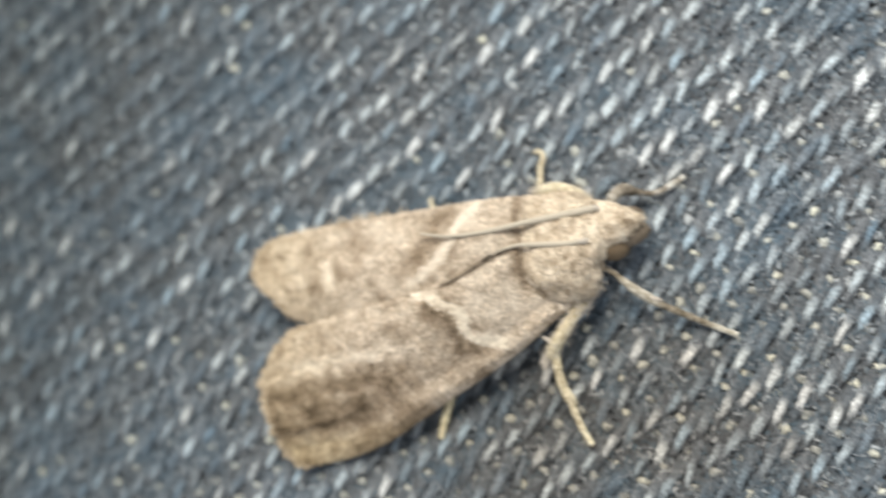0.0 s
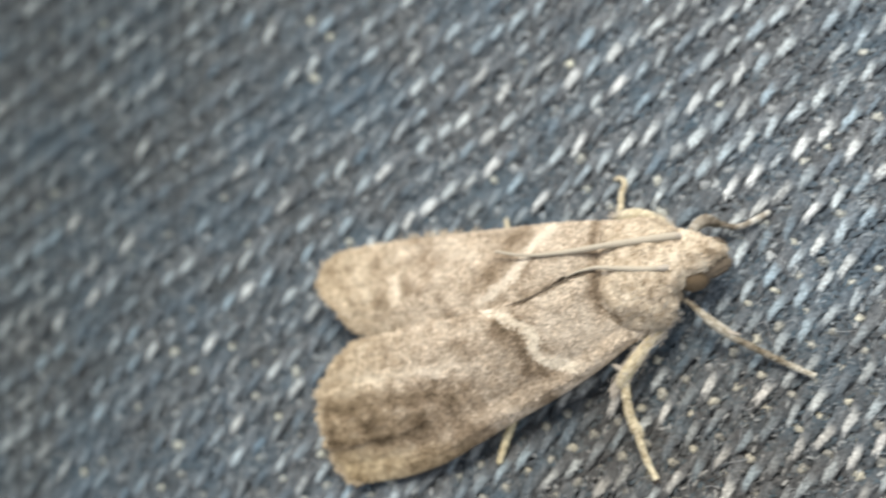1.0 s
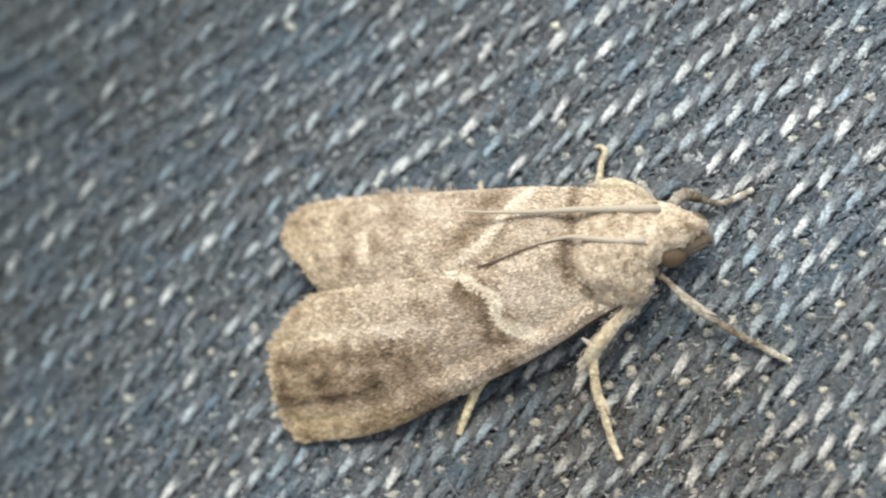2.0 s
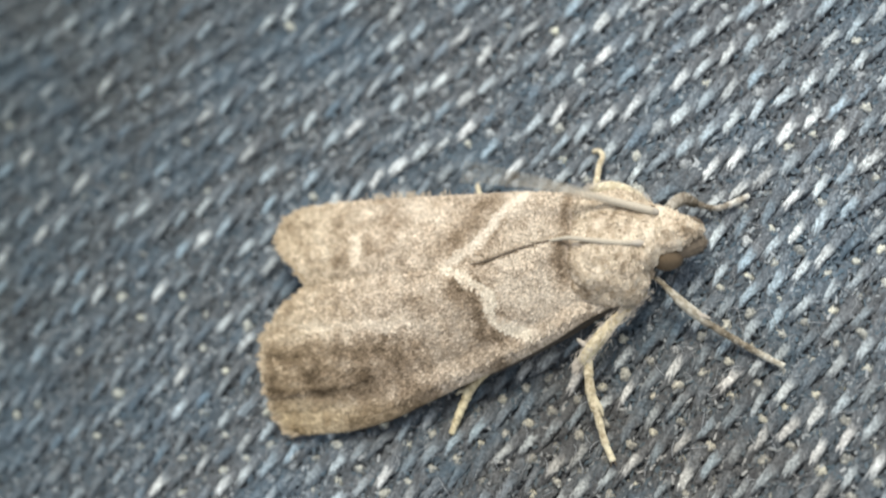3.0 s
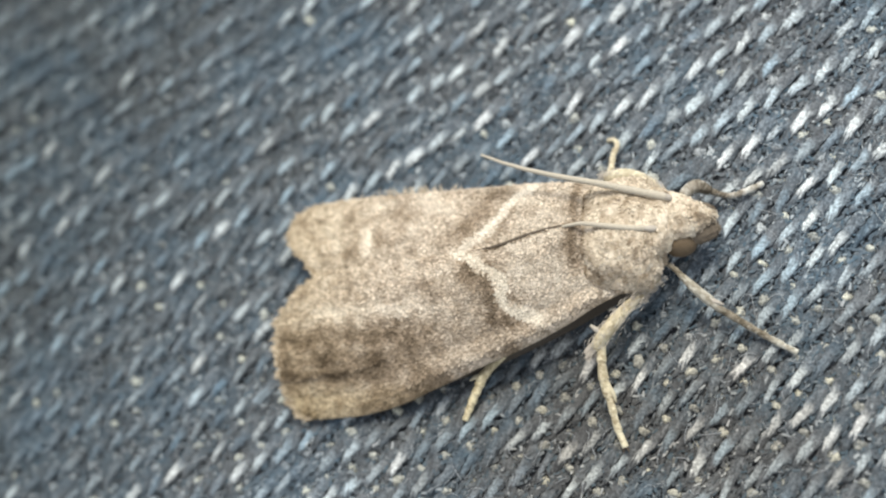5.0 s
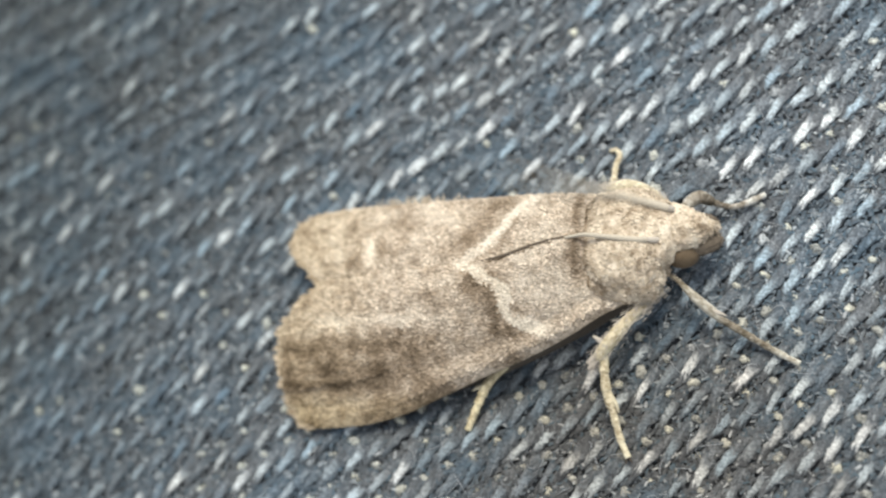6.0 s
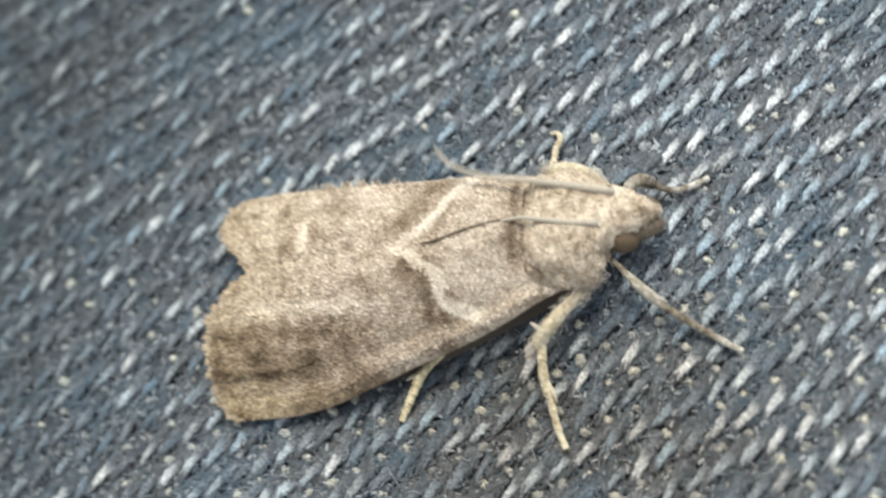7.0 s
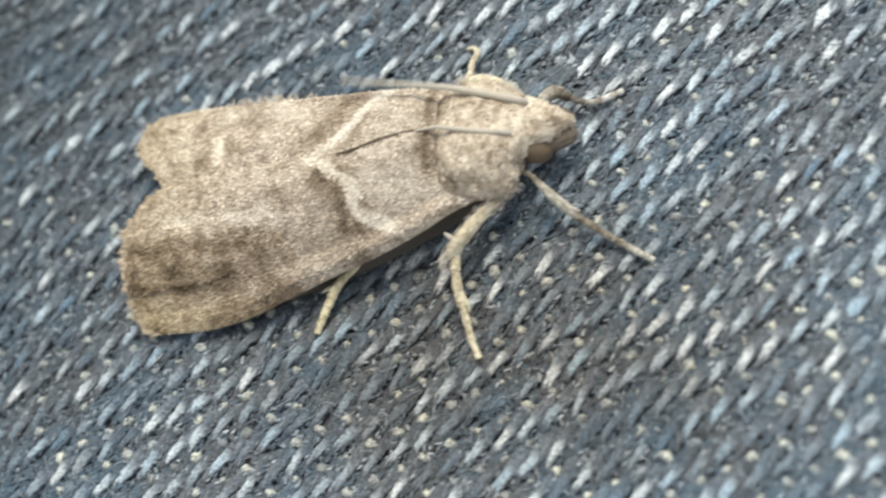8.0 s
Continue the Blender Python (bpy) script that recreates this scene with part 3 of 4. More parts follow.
        tone += 0.30 * near_line(x, y, [(-6.80, -0.62), (-6.84, -0.37), (-6.95, -0.12)], 0.19, 2.0)
        for cx, cy, rx, ry, k in ((-7.41, -0.66, 0.20, 0.16, 0.20), (-7.69, 0.49, 0.22, 0.20, 0.15), (-7.03, 0.24, 0.20, 0.20, 0.20), (-5.85, 0.54, 0.25, 0.35, 0.13), (-6.3, -0.5, 0.25, 0.3, 0.10), (-8.46, -0.49, 0.25, 0.2, 0.14)):
            tone -= 1.0 * k * spot_at(x, y, cx, cy, rx, ry)
        tone -= 0.17 * near_line(x, y, [(-9.1, 0.5), (-8.75, -0.05), (-8.35, -0.6)], 0.12)
        tone += 0.10 * near_line(x, y, [(-7.9, 0.8), (-7.9, 0.1), (-7.8, -0.5)], 0.16)
    return tint(tone, warm)


def wing_surface(inner, costa, base, termen, right, nu=120, nv=70):
    """The wing as a patch between its four margins, with its swell and folds."""
    I, C = spline(inner, nu), spline(costa, nu)
    B, T = spline(base, nv), spline(termen, nv)
    u, v = np.linspace(0, 1, nu)[:, None, None], np.linspace(0, 1, nv)[None, :, None]
    P = (1 - v) * I[:, None] + v * C[:, None] + (1 - u) * B[None] + u * T[None]
    P = P - ((1 - u) * (1 - v) * I[0] + (1 - u) * v * C[0] + u * (1 - v) * I[-1] + u * v * C[-1])
    u, v = u[..., 0], v[..., 0]
    swell = np.sin(np.pi * (v ** 0.8 if right else v)) ** 0.9 * (0.42 - 0.22 * u) * np.clip((u - 0.02) / 0.12, 0, 1)
    P[..., 2] += swell * (0.78 if right else 0.65)
    # the front margin rolls over and down
    roll = np.clip((v - 0.78) / 0.13, 0, 1) * np.clip((1 - v) / 0.09, 0, 1) * np.clip(u / 0.1, 0, 1) * np.clip((0.85 - u) / 0.3, 0, 1)
    P[..., 2] += (0.15 if right else 0.08) * roll
    if right:
        fold = 0.735 - 0.05 * (1 - u)
        k = np.clip((u - 0.62) / 0.2, 0, 1)
        P[..., 2] -= k * (0.09 * np.exp(-((v - fold) / 0.018) ** 2) + 0.10 * np.clip((v - fold) / 0.03, 0, 1))
    for a in np.arange(0.16, 0.95, 0.16):
        P[..., 2] -= 0.025 * np.exp(-((v - a - 0.03 * u) / 0.018) ** 2) * np.clip((u - 0.55) / 0.3, 0, 1)
    rough = np.array([noise.noise(Vector((p[0] * 1.7, p[1] * 1.7, 3.3))) for p in P.reshape(-1, 3)]).reshape(nu, nv)
    P[..., 2] += 0.035 * rough
    return P


def normals_of(P):
    n = np.cross(np.gradient(P, axis=0), np.gradient(P, axis=1))
    n /= np.linalg.norm(n, axis=-1, keepdims=True) + 1e-12
    return n * np.sign(n[..., 2:3] + 1e-9)


def wing(name, root, label, right, margins, rng):
    P = wing_surface(*margins, right)
    nu, nv = P.shape[:2]
    N = normals_of(P)
    top = P.reshape(-1, 3)
    low = (P - N * 0.035).reshape(-1, 3)
    f = np.vstack([grid_faces(nu, nv), grid_faces(nu, nv, nu * nv)[:, ::-1]])
    rim = [i * nv for i in range(nu)] + [(nu - 1) * nv + j for j in range(1, nv)] + [i * nv + nv - 1 for i in range(nu - 2, -1, -1)] + list(range(nv - 2, 0, -1))
    rim = np.array(rim)
    nxt = np.roll(rim, -1)
    walls = np.stack([rim, nxt, nxt + nu * nv, rim + nu * nv], 1)
    colours = wing_pigment(top[:, 0], top[:, 1], right)
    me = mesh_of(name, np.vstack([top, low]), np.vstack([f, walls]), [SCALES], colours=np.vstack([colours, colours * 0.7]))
    ob = part(name, me, root, label)
    WINGS.append(ob)
    if right:
        # a dark tube added along the seam to stand for its shade
        edge = spline(margins[0], 60)[4:26] + (0, 0, 0.02)
        v, q = tube(edge, [0.02, 0.045, 0.05, 0.045, 0.02], 40, 8)
        part("seam_shade", mesh_of("seam_shade", v, q, [PALP]), ob, "dark line put in for the shade of the wing seam")
    # overlapping scales
    n = 15000
    a, b = rng.uniform(0, nu - 1.001, n), rng.uniform(0, (nv - 1.001) * 0.965, n)
    i, j = a.astype(int), b.astype(int)
    fa, fb = (a - i)[:, None], (b - j)[:, None]
    at = P[i, j] * (1 - fa) * (1 - fb) + P[i + 1, j] * fa * (1 - fb) + P[i, j + 1] * (1 - fa) * fb + P[i + 1, j + 1] * fa * fb
    nor = N[i, j]
    ahead = P[i + 1, j] - P[i, j]
    ahead = ahead / np.linalg.norm(ahead, axis=1, keepdims=True) + rng.normal(0, 0.5, (n, 3))
    ahead -= nor * (ahead * nor).sum(1, keepdims=True)
    ahead /= np.linalg.norm(ahead, axis=1, keepdims=True)
    v, q = leaves(at + nor * 0.004, ahead, nor, rng.uniform(0.09, 0.19, n), rng.uniform(0.045, 0.08, n), rng.uniform(0.012, 0.04, n), rng)
    c = wing_pigment(at[:, 0], at[:, 1], right)
    spread = np.clip((0.80 - c[:, :1]) / 0.2, 0.25, 1)
    c = np.repeat(c * (1 + (rng.choice((0.68, 0.89, 1.09, 1.30), (n, 1)) - 1) * spread), 5, axis=0)
    part("scale_cover", mesh_of("scale_cover", v, q, [SCALES], smooth=False, colours=held(c, 0.79)), ob, "tiny overlapping speckled scales", "stuff")
    if not right:
        # loose hairs on the front margin
        n = 90
        i = np.clip(rng.normal(0.70, 0.075, n), 0.5, 0.9) * (nu - 1)
        at = P[i.astype(int), -1] + (0, -0.03, 0.02)
        out = np.stack([rng.normal(-0.1, 0.45, n), np.full(n, 1.0), rng.normal(0.35, 0.25, n)], 1)
        out /= np.linalg.norm(out, axis=1, keepdims=True)
        v, q = leaves(at, out, np.tile((0, 0, 1.0), (n, 1)), rng.uniform(0.10, 0.30, n), rng.uniform(0.015, 0.03, n), rng.uniform(-0.04, 0.04, n), rng)
        c = np.repeat(tint(rng.uniform(0.5, 0.9, n), np.full(n, 0.3)), 5, axis=0)
        part("edge_hair", mesh_of("edge_hair", v, q, [FUR], smooth=False, colours=c), ob, "loose pale hairs on the front margin", "stuff")
    # fringe along the outer margin
    n = 1900
    b = rng.uniform(0, nv - 1.001, n)
    j = b.astype(int)
    fb = (b - j)[:, None]
    at = P[-1, j] * (1 - fb) + P[-1, j + 1] * fb
    out = P[-1, j] - P[-3, j]
    out = out / np.linalg.norm(out, axis=1, keepdims=True) + rng.normal(0, 0.14, (n, 3))
    out /= np.linalg.norm(out, axis=1, keepdims=True)
    clump = np.array([noise.noise(Vector((q * 0.9, 4.0 * right, 1.7))) for q in b])
    out = out + (P[-1, np.minimum(j + 1, nv - 1)] - P[-1, np.maximum(j - 1, 0)]) * clump[:, None] * 1.4
    out /= np.linalg.norm(out, axis=1, keepdims=True)
    v, q = leaves(at - out * 0.05, out, N[-1, j], (0.27 + 0.22 * clump) * rng.uniform(0.75, 1.15, n), rng.uniform(0.025, 0.045, n), rng.uniform(-0.04, 0.04, n), rng)
    c = tint(rng.uniform(0.3, 0.65, n), np.full(n, 0.5))[:, None] * np.array([0.75, 0.75, 1.1, 1.1, 1.3])[None, :, None]
    c = held(c.reshape(-1, 3))
    part("fringe", mesh_of("fringe", v, q, [FUR], smooth=False, colours=c), ob, "pale fringe of hair scales", "stuff")
    return ob


def hair_over(name, verts, centre, colours, parent, n, length, rng, back=(-1.0, 0, 0)):
    """Hair scales lying over a rounded body, swept backwards."""
    k = np.arange(n)
    at = verts
    nor = at - np.asarray(centre)
    nor /= np.linalg.norm(nor, axis=1, keepdims=True)
    ahead = np.asarray(back) + rng.normal(0, 0.7, (n, 3))
    ahead -= nor * (ahead * nor).sum(1, keepdims=True)
    ahead /= np.linalg.norm(ahead, axis=1, keepdims=True)
    v, q = leaves(at, ahead, nor, rng.uniform(0.6, 1.2, n) * length, rng.uniform(0.045, 0.085, n), rng.uniform(0.005, 0.025, n), rng)
    c = np.repeat(colours[k] * rng.uniform(0.86, 1.24, (n, 1)), 5, axis=0)
    return part(name, mesh_of(name, v, q, [FUR], smooth=False, colours=held(c, 0.79)), parent, "brushed grey-brown hair scales", "stuff")


def tuft(at, ahead, n, length, spread, rng, width=0.035):
    a = np.tile(np.asarray(ahead, float), (n, 1)) + rng.normal(0, spread, (n, 3))
    a /= np.linalg.norm(a, axis=1, keepdims=True)
    p = np.asarray(at) + rng.normal(0, 0.05, (n, 3))
    nor = np.tile((0.0, 0.0, 1.0), (n, 1))
    return leaves(p, a, nor, rng.uniform(0.6, 1.1, n) * length, np.full(n, width), np.zeros(n), rng)


WINGS = []
HIND = []
FLAGELLA = 8
FLAGELLUM_LENGTH = 5.15 / FLAGELLA
SCAPE_LEFT = np.array([1.72, 0.42, 1.80])
ANTENNA = []


def moth():
    rng = np.random.default_rng(11)
    root = tagged(new("moth"), "small grey-brown snout moth resting with folded wings on denim", "moth")
    wing("forewing", root, "grey-brown speckled forewing with cream zigzag line, overlapping the other", True, (
        [(-0.2, -0.12, 1.6), (-0.75, -0.25, 1.95), (-1.8, -0.55, 2.19), (-3.0, -0.9, 2.16), (-5.0, -1.05, 1.9), (-7.0, -1.12, 1.5), (-8.25, -1.16, 1.2)],
        [(0.70, -1.88, 1.05), (-0.13, -2.28, 1.06), (-0.9, -2.76, 1.06), (-1.68, -3.18, 1.03), (-2.46, -3.53, 0.96), (-3.3, -3.86, 0.88), (-4.1, -4.18, 0.78), (-5.7, -4.84, 0.58), (-6.8, -5.12, 0.45), (-7.6, -5.22, 0.38), (-8.75, -5.27, 0.33)],
        [(-0.2, -0.12, 1.6), (-0.05, -0.9, 1.4), (0.3, -1.45, 1.2), (0.70, -1.88, 1.05)],
        [(-8.25, -1.16, 1.2), (-8.95, -1.8, 1.15), (-9.48, -2.61, 1.0), (-9.58, -3.4, 0.85), (-9.52, -4.05, 0.7), (-9.36, -4.65, 0.5), (-9.12, -5.03, 0.4), (-8.75, -5.27, 0.33)]), rng)
    wing("forewing", root, "grey-brown speckled forewing with cream zigzag line, tucked under the other", False, (
        [(-0.2, -0.08, 1.55), (-0.75, -0.22, 1.85), (-1.8, -0.5, 1.98), (-3.0, -1.1, 1.9), (-5.0, -1.5, 1.66), (-7.0, -1.68, 1.27), (-8.2, -1.5, 1.08)],
        [(0.2, 1.05, 1.1), (-1.7, 1.2, 1.15), (-4.3, 1.22, 0.95), (-7.3, 1.20, 0.72), (-8.5, 1.10, 0.62)],
        [(-0.2, -0.08, 1.55), (-0.1, 0.5, 1.4), (0.2, 1.05, 1.1)],
        [(-8.2, -1.5, 1.08), (-8.82, -0.74, 1.0), (-9.26, -0.27, 0.87), (-9.42, 0.14, 0.77), (-9.30, 0.58, 0.69), (-8.96, 0.93, 0.64), (-8.5, 1.10, 0.62)]), rng)

    v, f = blob((-3.6, -0.9, 0.84), (4.0, 0.85, 0.48), 0.03, turn=6)
    part("abdomen", mesh_of("abdomen", v, f, [BELLY]), root, "brown scaly abdomen under the wings")

    # added skirts close the body down to the cloth, coloured as the gap's shade
    for line, lean, label in (([(1.2, -1.40, 0.80), (0.5, -1.78, 0.84), (-1.1, -2.70, 0.84), (-3.3, -3.70, 0.70), (-5.6, -4.45, 0.45), (-7.0, -4.85, 0.32)], 0.05, "dark skirt added under the forewing for the gap's shade"),
                        ([(0.9, 0.85, 0.9), (-1.7, 1.06, 1.05), (-4.3, 1.08, 0.86), (-7.2, 1.03, 0.62)], -0.1, "dark skirt added under the forewing for the gap's shade")):
        c = spline(line, 50)
        side = np.sign(c[0, 1])
        rows = np.stack([c * (1, 1, 1 - 0.9 * k) + (0, side * lean * k, 0) for k in np.linspace(0, 1, 6)], 1)
        inner = rows - (0, side * 0.06, 0)
        v = np.vstack([rows.reshape(-1, 3), inner.reshape(-1, 3)])
        f = np.vstack([grid_faces(50, 6), grid_faces(50, 6, 300)[:, ::-1]])
        ends = [(r, r + 1, r + 301, r + 300) for r in range(5)] + [(294 + r, 594 + r, 595 + r, 295 + r) for r in range(5)]
        sides = [(i * 6, i * 6 + 300, i * 6 + 306, i * 6 + 6) for i in range(49)] + [(i * 6 + 5, i * 6 + 11, i * 6 + 311, i * 6 + 305) for i in range(49)]
        part("wing_skirt", mesh_of("wing_skirt", v, [tuple(q) for q in f] + ends + sides, [GAP_SHADE]), root, label)

    # thorax with its two shoulder lobes
    def body(name, centre, size, turn, seed, label, dark_back, n_hair, power=0.9, taper=0.0):
        def shaped(n, m):
            p, q = blob(centre, size, 0.05, n, m, turn, seed, power)
            p[:, 1] = centre[1] + (p[:, 1] - centre[1]) * (1 - taper * (p[:, 0] - centre[0]) / size[0])
            return p, q

        v, f = shaped(40, 56)

        def coat(p):
            tone = 0.66 + 0.34 * mottle(p[:, 0], p[:, 1], 2.2, seed) + 0.20 * mottle(p[:, 0], p[:, 1], 5.0, seed + 3)
            if dark_back:
                tone -= 0.6 * np.exp(-((p[:, 0] + 0.62) / 0.17) ** 2)
                tone -= 0.24 * spot_at(p[:, 0], p[:, 1], 1.0, -0.85, 0.35, 0.25) + 0.2 * spot_at(p[:, 0], p[:, 1], 0.0, -1.75, 0.4, 0.2)
                tone -= 0.15 * spot_at(p[:, 0], p[:, 1], 0.8, 0.35, 0.25, 0.15)
            return tint(tone, np.full(len(p), 0.28))

        c = coat(v)
        ob = part(name, mesh_of(name, v, f, [FUR], colours=c), root, label)
        fine = shaped(150, 170)[0]
        fine = fine[fine[:, 2] > centre[2] - 0.2 * size[2]]
        fine = fine[rng.permutation(len(fine))[:n_hair]]
        hair_over("hair_cover", fine, np.asarray(centre) - (0, 0, 0.3), coat(fine), ob, len(fine), 0.12, rng)
        return ob

    body("thorax", (0.40, -0.38, 1.10), (1.20, 1.50, 0.96), 3, 1.0, "furry grey-brown thorax with dark rear band", True, 4200, 0.8)
    body("tegula", (0.40, -1.06, 1.10), (1.10, 0.88, 0.58), -9, 4.0, "mottled shoulder flap of hair scales", True, 2600, 0.62)
    body("tegula", (0.42, 0.50, 1.36), (1.05, 0.58, 0.56), 8, 8.0, "mottled shoulder flap of hair scales", True, 2000)
    body("collar", (1.35, -0.14, 1.38), (0.60, 0.96, 0.52), 0, 21.0, "pale furry collar behind the head", False, 900)
    body("head", (2.0, -0.02, 1.27), (0.98, 0.66, 0.46), 0, 12.0, "small furry head tapering to the snout", False, 1100, 1.0, 0.5)

    v, f = blob((2.30, -0.12, 1.14), (0.46, 0.44, 0.34), 0.05, 30, 40, -6, 17.0, 1.1)
    c = tint(0.36 + 0.3 * mottle(v[:, 0], v[:, 1], 4.0, 5.0) + 0.25 * np.clip((v[:, 2] - 1.2) * 3, 0, 1), np.full(len(v), 0.4))
    part("face", mesh_of("face", v, f, [FUR], colours=c), root, "brown scaly face between the palps")
    for y, z, label in ((-0.64, 0.95, "brown rounded eye"), (0.16, 0.90, "brown rounded eye")):
        v, f = blob((1.98, y, z), (0.46, 0.38, 0.42), 0.012, 24, 32)
        part("eye", mesh_of("eye", v, f, [EYE]), root, label)
    for pts, radii in (([(2.0, -0.44, 0.96), (2.45, -0.39, 0.98), (2.82, -0.28, 1.0), (3.04, -0.20, 0.99)], [0.30, 0.32, 0.31, 0.31, 0.30, 0.27, 0.10]),
                       ([(2.1, 0.14, 1.08), (2.50, 0.18, 1.10), (2.76, 0.18, 1.08), (2.94, 0.17, 1.02)], [0.24, 0.27, 0.27, 0.25, 0.20, 0.06])):
        v, f = tube(pts, radii, 30, 14)
        ob = part("palp", mesh_of("palp", v, f, [SNOUT]), root, "brown blunt snout palp")
        k = rng.integers(0, len(v), 260)
        a = np.tile((1.0, 0.05, 0.0), (260, 1)) + rng.normal(0, 0.10, (260, 3))
        hv, hf = leaves(v[k], a / np.linalg.norm(a, axis=1, keepdims=True), np.tile((0, 0, 1.0), (260, 1)), np.full(260, 0.045), np.full(260, 0.03), np.full(260, 0.004), rng)
        part("palp_hair", mesh_of("palp_hair", hv, hf, [SNOUT], smooth=False), ob, kind="stuff")

    # the antenna that lies still along the back
    v, f = tube([(1.55, -0.42, 1.72), (1.35, -0.46, 1.86), (1.15, -0.47, 1.97)], [0.085, 0.10, 0.06], 12, 10)
    still = part("antenna", mesh_of("antenna", v, f, [TUFT]), root, "cream antenna laid back along the thorax")
    v, f = tube([(1.2, -0.47, 1.97), (0.82, -0.47, 2.04), (0.09, -0.38, 2.10), (-0.45, -0.31, 2.13), (-0.75, -0.32, 2.08), (-1.05, -0.36, 2.05), (-1.4, -0.44, 1.92)],
                [0.085, 0.085, 0.08, 0.07, 0.055, 0.04, 0.03], 110, 8, 36, 0.06)
    part("flagellum", mesh_of("flagellum", v, f, [FLAGELLUM]), still)

    # the antenna that waves, in short stiff lengths
    v, f = tube([SCAPE_LEFT + (0.12, 0, -0.12), SCAPE_LEFT + (0.02, 0, -0.02), SCAPE_LEFT + (-0.1, 0.0, 0.03)], [0.085, 0.10, 0.07], 10, 10)
    moving = part("antenna", mesh_of("antenna", v, f, [TUFT]), root, "cream antenna that waves beside the head")
    for k in range(FLAGELLA):
        r0, r1 = (0.125 - 0.087 * x / FLAGELLA for x in (k, k + 1))
        v, f = tube([(-0.03, 0, 0), (FLAGELLUM_LENGTH / 2, 0, 0), (FLAGELLUM_LENGTH + 0.03, 0, 0)], [r0 * 0.9, (r0 + r1) / 2, r1 * 0.95], 22, 8, 5, 0.05)
        ANTENNA.append(part("flagellum", mesh_of("flagellum", v, f, [FLAGELLUM]), moving))

    # legs
    def shag(ob, upper, n, length, width, spread=0.25, off=0.07):
        c = spline(upper, n)
        d = np.gradient(c, axis=0)
        d /= np.linalg.norm(d, axis=1, keepdims=True)
        a = d + rng.normal(0, spread, (n, 3))
        a /= np.linalg.norm(a, axis=1, keepdims=True)
        v, f = leaves(c + rng.normal(0, off, (n, 3)), a, np.tile((0, 0, 1.0), (n, 1)), rng.uniform(0.5, 1.0, n) * length, np.full(n, width), np.zeros(n), rng)
        part("leg_hair", mesh_of("leg_hair", v, f, [TUFT], smooth=False), ob, kind="stuff")

    def banded(tones, rings, sides, warm):
        """Pigment that changes along a limb, and is lighter on its lower side."""
        along = np.interp(np.linspace(0, 1, rings), np.linspace(0, 1, len(tones)), tones)
        around = -0.12 * np.sin(np.linspace(0, 2 * np.pi, sides, endpoint=False))
        tone = (along[:, None] + around[None]).ravel() + rng.normal(0, 0.12, rings * sides)
        return tint(tone, np.full(rings * sides, warm)) * ((0.85, 0.95, 1.02) if warm < 0.4 else (0.93, 0.96, 0.92))

    def leg(name, label, upper, upper_r, lower, lower_r, mat=LEG, rings=5, tones=None, warm=0.0):
        v, f = tube(upper, upper_r, 26, 12)
        upper_c, lower_c = (banded(tones[0], 26, 12, warm), banded(tones[1], 60, 10, warm)) if tones else (None, None)
        ob = part(name, mesh_of(name, v, f, [FUR if tones else mat], colours=upper_c), root, label)
        v, f = tube(lower, lower_r, 60, 10, rings, 0.12)
        part("tarsus", mesh_of("tarsus", v, f, [FUR if tones else LEG], colours=lower_c), ob, "slender pale jointed foot")
        if not tones:
            shag(ob, lower, 160, 0.08, 0.016, 0.2, 0.045)
        return ob

    up = [(1.45, -1.05, 0.80), (1.81, -1.31, 0.78), (2.35, -1.86, 0.80), (2.93, -2.34, 0.60), (3.15, -2.48, 0.5)]
    ob = leg("foreleg", "pale slender foreleg stretched forward", up, [0.05, 0.07, 0.13, 0.145, 0.085],
             [(3.05, -2.42, 0.54), (3.55, -2.72, 0.33), (4.06, -3.02, 0.19), (4.5, -3.27, 0.11), (4.95, -3.51, 0.06)], [0.10, 0.10, 0.085, 0.09, 0.075], tones=((0.28, 0.38, 0.60, 0.75, 0.30), (0.12, 0.35, 0.22, 0.42, 0.28, 0.75, 0.60, 0.95)), warm=0.2)
    shag(ob, up, 110, 0.16, 0.012, 0.16, 0.05)
    v, f = tube([(2.78, -2.18, 0.74), (2.98, -2.26, 0.72), (3.12, -2.30, 0.66)], [0.07, 0.06, 0.015], 10, 8)
    part("spur", mesh_of("spur", v, f, [TUFT]), ob, "short pale spur")
    up = [(1.40, -1.58, 0.85), (0.64, -2.32, 1.0), (0.03, -3.0, 0.95), (-0.34, -3.42, 0.74)]
    ob = leg("midleg", "cream tufted middle leg with spurs", up, [0.09, 0.14, 0.20, 0.17],
             [(-0.15, -3.35, 0.76), (-0.17, -3.75, 0.68), (-0.13, -4.25, 0.55), (-0.02, -4.62, 0.45), (0.15, -5.35, 0.25), (0.26, -5.7, 0.15), (0.40, -6.02, 0.07)], [0.12, 0.13, 0.135, 0.15, 0.105, 0.10, 0.10, 0.085], TUFT, 6,
             ((0.65, 0.70, 0.78, 0.85), (0.95, 0.80, 0.65, 0.85, 0.6, 0.85, 0.7, 1.0, 0.95)), 0.5)
    shag(ob, up, 2600, 0.20, 0.016, 0.10, 0.085)
    v, f = tuft((-0.34, -3.40, 0.76), (-0.55, -0.80, -0.12), 420, 0.36, 0.14, rng, 0.022)
    part("leg_tuft", mesh_of("leg_tuft", v, f, [TUFT], smooth=False), ob, "brush of cream hair scales", "stuff")
    v, f = tube([(-0.05, -3.15, 0.9), (-0.25, -2.98, 0.94), (-0.44, -2.84, 0.94)], [0.085, 0.085, 0.04], 10, 8)
